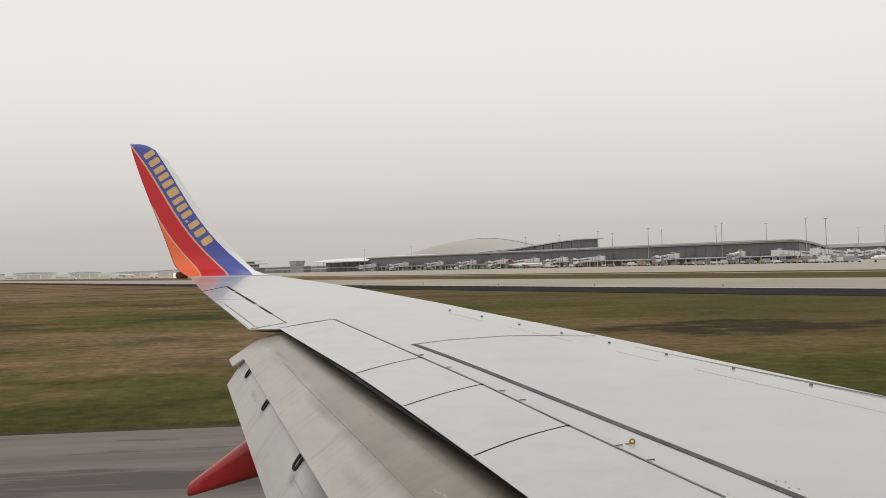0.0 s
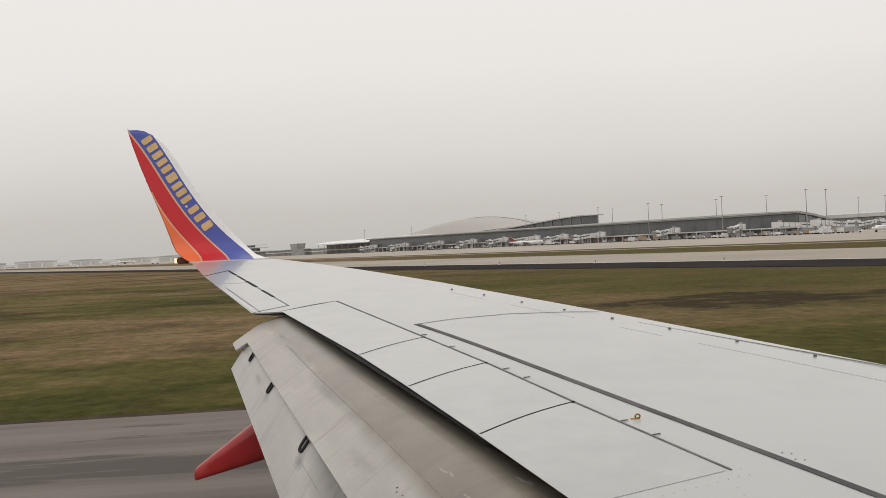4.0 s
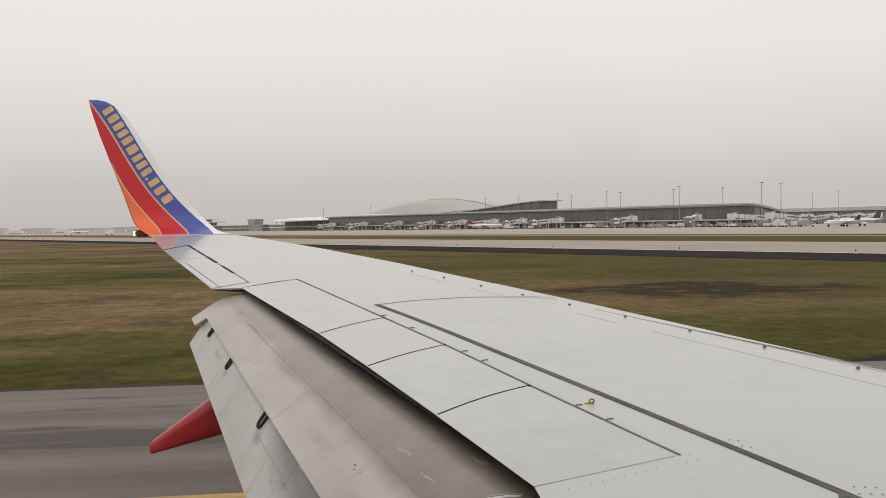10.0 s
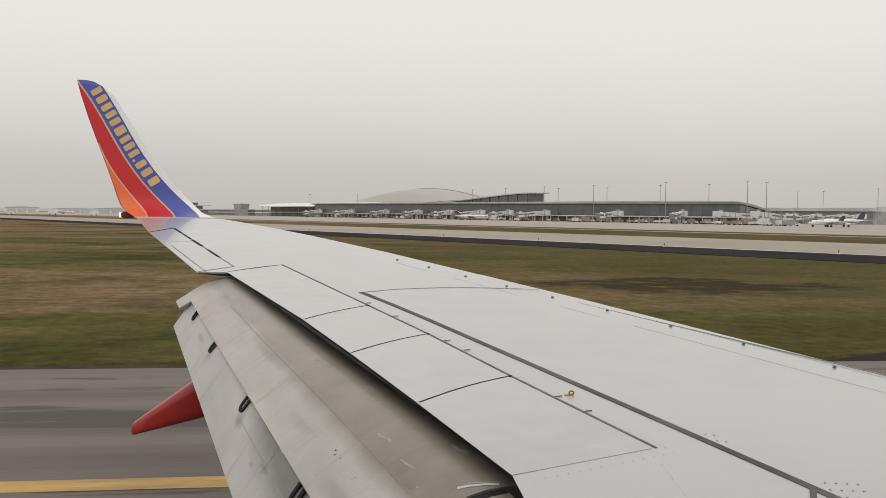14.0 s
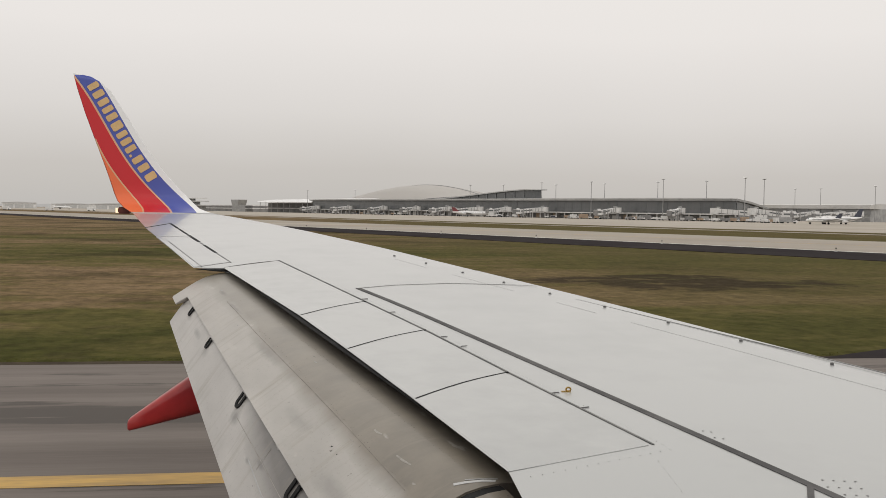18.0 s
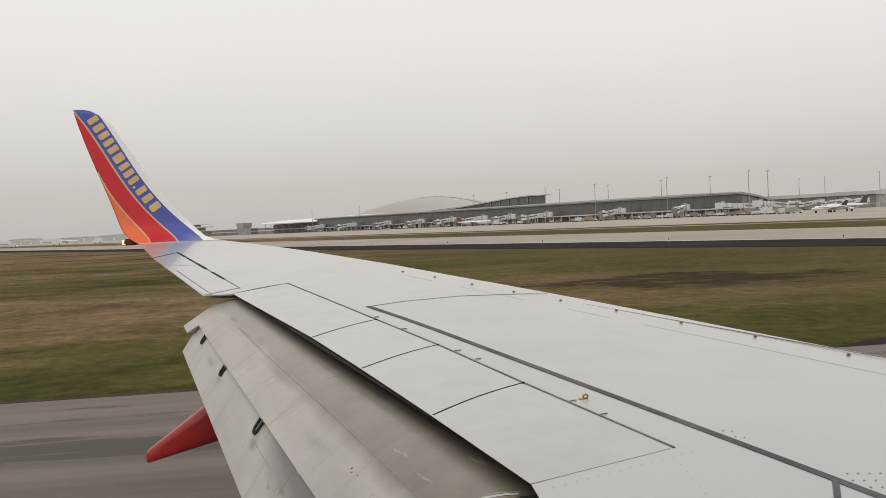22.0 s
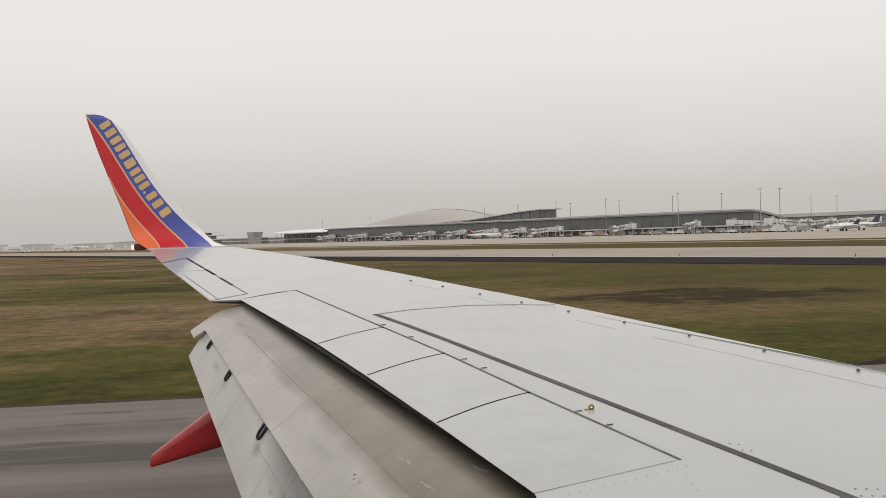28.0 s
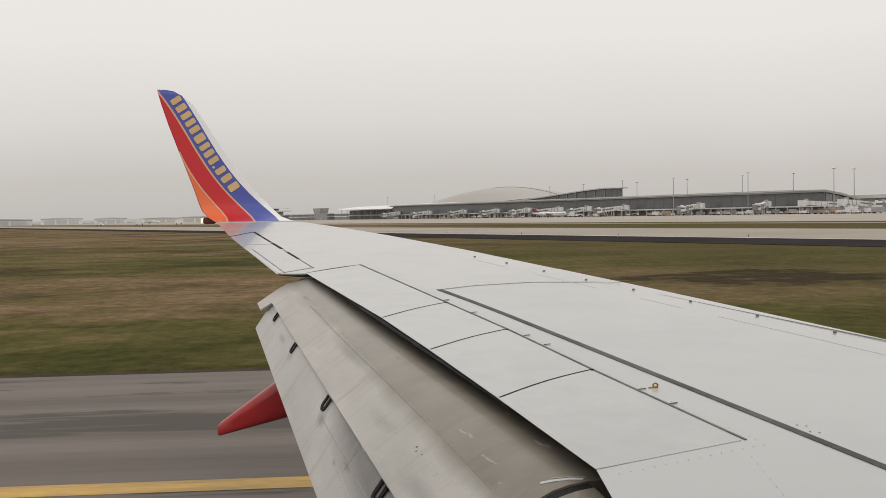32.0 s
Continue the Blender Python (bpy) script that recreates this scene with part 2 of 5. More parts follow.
        for i, v in enumerate((a, c, d)):
            if isinstance(v, (int, float)):
                q.inputs[i].default_value = v
            elif v is not None:
                l.new(v, q.inputs[i])
        return q.outputs[0]

    def over(value, lo, hi, colour, under, most=1.0):
        r, q = n.new("ShaderNodeMapRange"), n.new("ShaderNodeMix")
        r.inputs["From Min"].default_value, r.inputs["From Max"].default_value, r.inputs["To Max"].default_value = lo, hi, most
        q.data_type = "RGBA"
        q.inputs[7].default_value = colour
        l.new(value, r.inputs["Value"])
        l.new(r.outputs[0], q.inputs[0])
        l.new(under, q.inputs[6])
        return q.outputs[2]

    wet = math_node("MULTIPLY_ADD", a.outputs["Fac"], 40.0, sp.outputs["X"])
    mp4, clod = n.new("ShaderNodeMapping"), n.new("ShaderNodeTexNoise")
    mp4.inputs["Scale"].default_value = (0.24, 0.30, 1)
    clod.inputs["Scale"].default_value, clod.inputs["Detail"].default_value, clod.inputs["Roughness"].default_value = 1.0, 8.0, 0.65
    l.new(co.outputs["Object"], mp4.inputs[0])
    l.new(mp4.outputs[0], clod.inputs["Vector"])
    # bare, trampled spots all over the field, and pale dry clumps
    mixed = over(clod.outputs["Fac"], 0.58, 0.70, (0.045, 0.034, 0.019, 1), rut.outputs[2], 0.6)
    mixed = over(math_node("SUBTRACT", 1.0, clod.outputs["Fac"]), 0.60, 0.74, (0.20, 0.16, 0.080, 1), mixed, 0.45)
    mixed = over(wet, 18.0, 52.0, (0.078, 0.070, 0.024, 1), mixed, 0.70)
    ex = math_node("DIVIDE", math_node("SUBTRACT", sp.outputs["X"], MUD[0]), MUD[2])
    ey = math_node("DIVIDE", math_node("SUBTRACT", sp.outputs["Y"], MUD[1]), MUD[3])
    rr = math_node("ADD", math_node("MULTIPLY", ex, ex), math_node("MULTIPLY", ey, ey))
    rr = math_node("MULTIPLY_ADD", g.outputs["Fac"], -4.0, rr)
    rr = math_node("MULTIPLY_ADD", clod.outputs["Fac"], -6.0, rr)
    rr = math_node("MULTIPLY", rr, -1.0)
    mixed = over(rr, 3.8, 4.5, (0.036, 0.027, 0.017, 1), mixed, 0.85)

    l.new(mixed, mul.inputs[6])
    l.new(rc.outputs[0], mul.inputs[7])
    l.new(mul.outputs[2], b.inputs["Base Color"])
    bu = n.new("ShaderNodeBump")
    bu.inputs["Strength"].default_value, bu.inputs["Distance"].default_value = 0.5, 0.1
    l.new(c.outputs["Fac"], bu.inputs["Height"])
    l.new(bu.outputs[0], b.inputs["Normal"])
    b.inputs["Specular IOR Level"].default_value = 0.02
    return m


def flap_material(name, origin, along, back, clean, dirt, reach, taper, stains=(), soften=0.055):
    """Scuffed grey paint, stained brown and darkened along the nose, more so inboard, with short chordwise smears."""
    m, n, l, b = material(name, 0.4, coat=0.1)
    co = n.new("ShaderNodeTexCoord")
    off = n.new("ShaderNodeVectorMath")
    off.operation = "SUBTRACT"
    off.inputs[1].default_value = origin
    l.new(co.outputs["Object"], off.inputs[0])
    axes = []
    for v in (along, back):
        d = n.new("ShaderNodeVectorMath")
        d.operation = "DOT_PRODUCT"
        d.inputs[1].default_value = v
        l.new(off.outputs[0], d.inputs[0])
        axes.append(d.outputs["Value"])
    flat = n.new("ShaderNodeCombineXYZ")
    l.new(axes[0], flat.inputs[0])
    l.new(axes[1], flat.inputs[1])

    def noise_of(scale, detail, rough=0.55):
        mp, t = n.new("ShaderNodeMapping"), n.new("ShaderNodeTexNoise")
        mp.inputs["Scale"].default_value = scale
        t.inputs["Scale"].default_value, t.inputs["Detail"].default_value, t.inputs["Roughness"].default_value = 1.0, detail, rough
        l.new(flat.outputs[0], mp.inputs[0])
        l.new(mp.outputs[0], t.inputs["Vector"])
        return t.outputs["Fac"]

    def op(kind, a, c, d=None):
        q = n.new("ShaderNodeMath")
        q.operation = kind
        for k, v in enumerate((a, c, d)):
            if v is None:
                continue
            if isinstance(v, (int, float)):
                q.inputs[k].default_value = v
            else:
                l.new(v, q.inputs[k])
        return q.outputs[0]

    def ramp(v, lo, hi, a, c):
        r = n.new("ShaderNodeValToRGB")
        e = r.color_ramp.elements
        e[0].position, e[1].position, e[0].color, e[1].color = lo, hi, (*a, 1), (*c, 1)
        l.new(v, r.inputs[0])
        return r.outputs[0]

    def blend(f, a, c):
        q = n.new("ShaderNodeMix")
        q.data_type = "RGBA"
        l.new(f, q.inputs[0])
        l.new(a, q.inputs[6])
        if isinstance(c, tuple):
            q.inputs[7].default_value = (*c, 1)
        else:
            l.new(c, q.inputs[7])
        return q.outputs[2]

    paint = ramp(noise_of((0.9, 2.2, 1), 5), 0.3, 0.7, [0.78 * k for k in clean], [1.04 * k for k in clean])
    soil = ramp(noise_of((3.0, 2.2, 1), 8, 0.62), 0.32, 0.70, [0.66 * k for k in dirt], [1.22 * k for k in dirt])
    # how far the dark stained zone reaches back from the nose
    edge = op("MULTIPLY_ADD", noise_of((1.6, 0.9, 1), 5), 0.20, reach - 0.10)
    edge = op("MULTIPLY_ADD", axes[0], -taper, edge)
    gap = op("SUBTRACT", edge, axes[1])
    soft = n.new("ShaderNodeMapRange")
    soft.inputs["From Min"].default_value, soft.inputs["From Max"].default_value, soft.inputs["To Max"].default_value = -soften, soften, 0.9
    l.new(gap, soft.inputs["Value"])
    inboard = n.new("ShaderNodeMapRange")
    inboard.inputs["From Max"].default_value, inboard.inputs["To Min"].default_value, inboard.inputs["To Max"].default_value = 5.0, 1.0, 0.55
    l.new(axes[0], inboard.inputs["Value"])
    c = blend(op("MULTIPLY", soft.outputs[0], inboard.outputs[0]), paint, soil)
    speck = ramp(noise_of((42, 42, 1), 4, 0.7), 0.58, 0.80, (0, 0, 0), (0.5, 0.5, 0.5))
    c = blend(speck, c, tuple(0.8 * k for k in dirt))
    smear = ramp(noise_of((5.5, 0.8, 1), 3), 0.66, 0.76, (0, 0, 0), (0.5, 0.5, 0.5))
    c = blend(smear, c, tuple(0.55 * k for k in clean))
    runs = ramp(noise_of((7.0, 0.6, 1), 7, 0.72), 0.53, 0.70, (0, 0, 0), (0.62, 0.62, 0.62))
    c = blend(runs, c, (0.270, 0.240, 0.192))
    hairs = ramp(noise_of((38.0, 1.1, 1), 3, 0.6), 0.66, 0.74, (0, 0, 0), (0.20, 0.20, 0.20))
    c = blend(hairs, c, (0.20, 0.178, 0.145))
    scrape = ramp(noise_of((2.2, 7.0, 1), 5), 0.66, 0.70, (0, 0, 0), (0.55, 0.55, 0.55))
    c = blend(scrape, c, tuple(1.05 * k for k in clean))
    # single smudges: span, chord, half sizes, strength
    ragged = noise_of((9, 14, 1), 6)
    for a, v, ra, rv, most in stains:
        p, q = op("DIVIDE", op("SUBTRACT", axes[0], a), ra), op("DIVIDE", op("SUBTRACT", axes[1], v), rv)
        far = op("SQRT", op("ADD", op("MULTIPLY", p, p), op("MULTIPLY", q, q)), 0.0)
        far = op("MULTIPLY_ADD", ragged, 1.3, op("SUBTRACT", far, 0.65))
        fade = n.new("ShaderNodeMapRange")
        fade.inputs["From Min"].default_value, fade.inputs["From Max"].default_value, fade.inputs["To Min"].default_value, fade.inputs["To Max"].default_value = 0.3, 1.2, most, 0.0
        l.new(far, fade.inputs["Value"])
        c = blend(fade.outputs[0], c, tuple(0.36 * k for k in clean))
    chips = ramp(noise_of((13, 13, 1), 2), 0.74, 0.77, (0, 0, 0), (0.8, 0.8, 0.8))
    c = blend(chips, c, tuple(0.45 * k for k in dirt))
    l.new(c, b.inputs["Base Color"])
    return m


def runway_material():
    """Grooved grey pavement with rubber streaks along x and wet, glossy patches."""
    m, n, l, b = material("wet_runway", 0.6)
    co = n.new("ShaderNodeTexCoord")
    def noise_of(scale, detail, rough=0.5):
        mp, t = n.new("ShaderNodeMapping"), n.new("ShaderNodeTexNoise")
        mp.inputs["Scale"].default_value = scale
        t.inputs["Scale"].default_value, t.inputs["Detail"].default_value, t.inputs["Roughness"].default_value = 1.0, detail, rough
        l.new(co.outputs["Object"], mp.inputs[0])
        l.new(mp.outputs[0], t.inputs["Vector"])
        return t.outputs["Fac"]
    streak, fine, wet = noise_of((0.03, 0.9, 1), 5), noise_of((0.9, 15, 1), 6, 0.65), noise_of((0.13, 1.1, 1), 10, 0.68)
    rs, rf, rw = n.new("ShaderNodeValToRGB"), n.new("ShaderNodeValToRGB"), n.new("ShaderNodeValToRGB")
    rs.color_ramp.elements[0].position, rs.color_ramp.elements[0].color = 0.38, (0.132, 0.113, 0.100, 1)
    rs.color_ramp.elements[1].position, rs.color_ramp.elements[1].color = 0.62, (0.182, 0.158, 0.141, 1)
    rf.color_ramp.elements[0].position, rf.color_ramp.elements[0].color = 0.3, (0.89, 0.89, 0.89, 1)
    rf.color_ramp.elements[1].position, rf.color_ramp.elements[1].color = 0.7, (1.08, 1.08, 1.08, 1)
    rw.color_ramp.elements[0].position, rw.color_ramp.elements[0].color = 0.50, (0, 0, 0, 1)
    rw.color_ramp.elements[1].position, rw.color_ramp.elements[1].color = 0.55, (1, 1, 1, 1)
    mul, dry = n.new("ShaderNodeMix"), n.new("ShaderNodeMix")
    for q in (mul, dry):
        q.data_type = "RGBA"
    mul.blend_type = "MULTIPLY"
    mul.inputs[0].default_value = 1.0
    l.new(streak, rs.inputs[0])
    l.new(fine, rf.inputs[0])
    # damp strips that follow the runway: where they lie across it, with ragged edges
    sep, across = n.new("ShaderNodeSeparateXYZ"), n.new("ShaderNodeMapRange")
    l.new(co.outputs["Object"], sep.inputs[0])
    l.new(sep.outputs["Y"], across.inputs["Value"])
    across.inputs["From Min"].default_value, across.inputs["From Max"].default_value = 14.0, 26.0
    rb = n.new("ShaderNodeValToRGB")
    k = rb.color_ramp.elements
    k[0].position, k[0].color = 0.0, (0.0, 0.0, 0.0, 1)
    k[1].position, k[1].color = 1.0, (0.08, 0.08, 0.08, 1)
    for at, v in ((0.30, 0.0), (0.37, 0.105), (0.48, 0.125), (0.54, 0.02), (0.61, 0.0), (0.68, 0.06), (0.74, 0.0), (0.84, 0.05), (0.90, 0.0)):
        k.new(at).color = (v, v, v, 1)
    l.new(across.outputs[0], rb.inputs[0])
    damp = n.new("ShaderNodeMath")
    damp.operation = "MULTIPLY_ADD"
    damp.inputs[1].default_value = 0.85
    l.new(wet, damp.inputs[0])
    l.new(rb.outputs[0], damp.inputs[2])
    l.new(damp.outputs[0], rw.inputs[0])
    l.new(rs.outputs[0], mul.inputs[6])
    l.new(rf.outputs[0], mul.inputs[7])
    l.new(rw.outputs[0], dry.inputs[0])
    l.new(mul.outputs[2], dry.inputs[6])
    dry.inputs[7].default_value = (0.070, 0.059, 0.051, 1)
    l.new(dry.outputs[2], b.inputs["Base Color"])
    gl = n.new("ShaderNodeMapRange")
    gl.inputs["To Min"].default_value, gl.inputs["To Max"].default_value = 0.75, 0.62
    b.inputs["Specular IOR Level"].default_value = 0.14
    l.new(rw.outputs[0], gl.inputs["Value"])
    l.new(gl.outputs[0], b.inputs["Roughness"])
    return m


def livery_material():
    """The winglet's paint: orange, red and blue fields with fine gold lines between them, and a white leading edge."""
    m, n, l, b = material("winglet_livery", 0.35, coat=0.05)
    b.inputs["Specular IOR Level"].default_value = 0.3
    co, sep = n.new("ShaderNodeTexCoord"), n.new("ShaderNodeSeparateXYZ")
    l.new(co.outputs["Object"], sep.inputs[0])

    def op(kind, a, c, d=None):
        q = n.new("ShaderNodeMath")
        q.operation = kind
        for i, v in enumerate((a, c, d)):
            if v is None:
                continue
            if isinstance(v, (int, float)):
                q.inputs[i].default_value = v
            else:
                l.new(v, q.inputs[i])
        return q.outputs[0]

    h = op("SUBTRACT", sep.outputs["Z"], 3.87)

    def curve(c3, c2, c1, c0):
        r = op("MULTIPLY_ADD", h, c3, c2)
        r = op("MULTIPLY_ADD", r, h, c1)
        return op("MULTIPLY_ADD", r, h, c0)

    over = [op("SUBTRACT", sep.outputs["X"], curve(*c)) for c in (RED_EDGE, BLUE_EDGE, WHITE_EDGE)]

    def layer(under, colour, mask):
        q = n.new("ShaderNodeMix")
        q.data_type = "RGBA"
        l.new(mask, q.inputs[0])
        if isinstance(under, tuple):
            q.inputs[6].default_value = under
        else:
            l.new(under, q.inputs[6])
        q.inputs[7].default_value = colour
        return q.outputs[2]

    upper = op("GREATER_THAN", h, 1.09)
    c = layer((0.80, 0.165, 0.06, 1), (0.55, 0.022, 0.028, 1), op("MAXIMUM", op("GREATER_THAN", over[0], 0.0), upper))
    c = layer(c, (0.075, 0.098, 0.37, 1), op("GREATER_THAN", over[1], 0.0))
    c = layer(c, (0.80, 0.80, 0.79, 1), op("MAXIMUM", op("GREATER_THAN", over[2], 0.0), op("GREATER_THAN", h, 2.098)))
    gold = op("MAXIMUM", op("MULTIPLY", op("LESS_THAN", op("ABSOLUTE", over[0], 0.0), 0.013), op("LESS_THAN", h, 1.09)), op("LESS_THAN", op("ABSOLUTE", over[1], 0.0), 0.016))
    c = layer(c, (0.66, 0.38, 0.22, 1), gold)
    # below the fillet the paint goes over into the white of the wing
    low = n.new("ShaderNodeMapRange")
    l.new(h, low.inputs["Value"])
    low.inputs["From Min"].default_value, low.inputs["From Max"].default_value = -0.040, -0.052
    c = layer(c, (0.40, 0.407, 0.398, 1), low.outputs[0])
    l.new(c, b.inputs["Base Color"])
    return m


# edges of the painted fields, as cubics of the height over the fillet
TE_EDGE = (0.0408, -0.1242, -0.2797, -2.8222)
RED_EDGE = (0.0, 0.2761, -1.0345, -2.4154)
BLUE_EDGE = (-0.1294, 0.5100, -1.2501, -2.0155)
WHITE_EDGE = (-0.1209, 0.5229, -1.3306, -1.6466)
LE_EDGE = (-0.1139, 0.4671, -1.2613, -1.5455)
# the flaps' own axes: origin, along the span, aft, and out of the skin
FLAP_O, FLAP_A, FLAP_C, FLAP_N = (0.920, 4.507, 2.668), (-0.2882, 0.9523, 0.1001), (-0.8096, -0.1865, -0.5566), (-0.5113, -0.2414, 0.8248)
AFT_O, AFT_A, AFT_C = (0.0013, 5.461, 2.328), (-0.2364, 0.9622, 0.1351), (-0.5731, -0.0258, -0.8191)
# Its dirt brown is deepened: shade under the spoilers is put into the colour.
M["flap"] = flap_material("flap_paint", FLAP_O, FLAP_A, FLAP_C, (0.448, 0.428, 0.394), (0.176, 0.150, 0.112), 0.43, 0.045,
                          [(5.35, 0.16, 0.14, 0.022, 0.6), (4.7, 0.20, 0.28, 0.018, 0.5), (3.3, 0.30, 0.5, 0.05, 0.35), (1.9, 0.49, 0.25, 0.05, 0.3), (0.9, 0.62, 0.3, 0.06, 0.35)])
M["aft_flap"] = flap_material("aft_flap_paint", AFT_O, AFT_A, AFT_C, (0.51, 0.49, 0.462), (0.12, 0.11, 0.10), 0.26, 0.17,
                              [(1.62, 0.13, 0.10, 0.06, 0.75), (3.2, 0.09, 0.10, 0.04, 0.45), (3.75, 0.07, 0.16, 0.03, 0.5), (4.3, 0.06, 0.08, 0.03, 0.4), (0.72, 0.13, 0.09, 0.025, 0.8), (0.95, 0.20, 0.05, 0.02, 0.6)], 0.11)
M["grass"], M["runway"], M["livery"] = grass_material(), runway_material(), livery_material()


# ---- building helpers ----
def box(bm, x0, x1, y0, y1, z0, z1):
    v = [bm.verts.new((x, y, z)) for z in (z0, z1) for y in (y0, y1) for x in (x0, x1)]
    for f in ((0, 2, 3, 1), (4, 5, 7, 6), (0, 1, 5, 4), (2, 6, 7, 3), (0, 4, 6, 2), (1, 3, 7, 5)):
        bm.faces.new([v[i] for i in f])
    return v


def prism(bm, outline, z0, z1):
    """An outline in x and y, drawn up from z0 to z1 (numbers, or functions of x and y)."""
    at = lambda z, p: z(*p) if callable(z) else z
    lo = [bm.verts.new((*p, at(z0, p))) for p in outline]
    hi = [bm.verts.new((*p, at(z1, p))) for p in outline]
    bm.faces.new(hi)
    bm.faces.new(lo[::-1])
    for i in range(len(lo)):
        j = (i + 1) % len(lo)
        bm.faces.new((lo[i], lo[j], hi[j], hi[i]))


def tube(bm, a, b, r0, r1=None, n=8, caps=True):
    a, b = Vector(a), Vector(b)
    r1 = r0 if r1 is None else r1
    q = (b - a).to_track_quat("Z", "Y").to_matrix()
    rings = [[bm.verts.new(c + q @ Vector((r * math.cos(2 * math.pi * i / n), r * math.sin(2 * math.pi * i / n), 0))) for i in range(n)] for c, r in ((a, r0), (b, r1))]
    for i in range(n):
        j = (i + 1) % n
        bm.faces.new((rings[0][i], rings[0][j], rings[1][j], rings[1][i]))
    if caps:
        bm.faces.new(rings[0][::-1])
        bm.faces.new(rings[1])


def loft(bm, rings, caps=True, closed=True):
    """Rings of points, skinned one to the next."""
    vs = [[bm.verts.new(p) for p in r] for r in rings]
    n = len(vs[0])
    for a, b in zip(vs, vs[1:]):
        for i in range(n if closed else n - 1):
            j = (i + 1) % n
            bm.faces.new((a[i], a[j], b[j], b[i]))
    if caps:
        bm.faces.new(vs[0][::-1])
        bm.faces.new(vs[-1])
    return vs


def mesh_of(name, bm, mat, smooth=False):
    bmesh.ops.recalc_face_normals(bm, faces=bm.faces)
    me = bpy.data.meshes.new(name)
    bm.to_mesh(me)
    bm.free()
    me.materials.append(mat)
    if smooth:
        for p in me.polygons:
            p.use_smooth = True
    return me


def part(name, bm, mat, parent, label="", smooth=False):
    me = bm if isinstance(bm, bpy.types.Mesh) else mesh_of(name, bm, mat, smooth)
    ob = new(name, me)
    ob.parent = parent
    if label:
        ob["label"] = label
    return ob


def thing(name, m, label, category, group="", kind=""):
    ob = new(name)
    ob.empty_display_size = 0.3
    ob.matrix_basis = m
    return tagged(ob, label, category, group, kind)


def solid(name, bm, mat, m, label, category, group="", kind="", smooth=False):
    ob = new(name, mesh_of(name, bm, mat, smooth))
    ob.matrix_basis = m
    return tagged(ob, label, category, group, kind)


BM = bmesh.new
I4 = Matrix.Identity(4)
# The airport's own axes: along the concourse, and away from the runway.
FIELD = Matrix.Rotation(radians(-63.43), 4, "Z")


def field(x, d, z=0.0, turn=0.0):
    return FIELD @ pose(x, d, z, 0, 0, turn)


# ---- ground ----
def ground():
    bm = BM()
    n = 40
    rings = [[(r * math.cos(2 * math.pi * i / n), r * math.sin(2 * math.pi * i / n), -0.06) for i in range(n)] for r in (0.5, 60, 300, 1200, 4400)]
    loft(bm, rings, caps=False)
    solid("ground", bm, M["grass"], I4, "mown airfield grass, green with brown dry patches", "grass", kind="structure")
    bm = BM()
    box(bm, -420, 420, -90, 25.4, -0.25, 0.0)
    solid("runway", bm, M["runway"], I4, "grey runway pavement with dark wet streaks", "runway", kind="structure")
    # A strip coloured dark for the shadow line at the grass lip.
    bm = BM()
    box(bm, -420, 420, 25.4, 25.92, -0.2, -0.006)
    solid("verge_shadow_strip", bm, M["soil"], I4, "dark brown strip drawn as the shadow line along the pavement edge", "soil", kind="structure")
    bm = BM()
    prism(bm, [(14, 25.45), (18.3, 27.9), (26, 32), (34, 38), (46, 42), (62, 38), (78, 25.45)], -0.2, -0.004)
    solid("exit_taxiway", bm, M["tar"], I4, "black asphalt fillet of the exit taxiway", "taxiway", kind="structure")
    for name, d0, d1, mat, top, label in (
        ("taxiway_shoulder", 83, 100, "tar", 0.0, "black asphalt taxiway shoulder"),
        ("taxiway", 100, 147, "conc", 0.014, "pale concrete taxiway beside the grass"),
        ("service_road", 200, 206, "conc", 0.0, "narrow pale service road between grass strips"),
        ("apron", 226, 1500, "apron", 0.006, "wide pale concrete apron before the terminal"),
    ):
        bm = BM()
        box(bm, -2600, 30 if d0 < 200 else 2600, d0, d1, -0.2, top)
        solid(name, bm, M[mat], FIELD, label, name.split("_")[0], kind="structure")


ground()


# ---- the aircraft ----
plane = thing("airliner", I4, "white-winged airliner with a painted winglet rolling on the runway", "airplane")
SLOPE = math.tan(radians(6))


def top(y):
    return 2.2 + SLOPE * y


LEAD = [(-0.5, 7.3), (6.29, 3.92), (9.2, 2.47), (12.71, 0.59), (14.24, -0.42), (15.0, -0.98), (15.3, -1.22)]
TRAIL = [(-0.5, 0.9), (4.580, 0.970), (4.585, 1.115), (10.37, -0.64), (10.371, -1.10), (13.59, -2.06), (15.3, -2.50)]


def along(table, y):
    for (a, p), (b, q) in zip(table, table[1:]):
        if y <= b:
            return p + (q - p) * (y - a) / (b - a)
    return table[-1][1]


CS = [0, 0.02, 0.08, 0.14, 0.25, 0.5, 0.75, 0.86, 0.93, 0.97, 0.99, 1.0]


def section(trail, lead, up, thick):
    """A wing section from its trailing to its leading edge and back below."""
    t, d = Vector(trail), Vector(lead) - Vector(trail)
    c = d.length
    drop = lambda s: -0.006 * c * max(0.0, (s - 0.8) / 0.2) ** 3
    over = [t + d * s + up * drop(s) for s in CS]
    under = [t + d * s + up * (drop(s) - 0.004 - thick * c * math.sin(math.pi * min(1.0, s) ** 0.85) ** (2.6 if s < 0.2 else 1.3)) for s in reversed(CS[1:-1])]
    return over + under


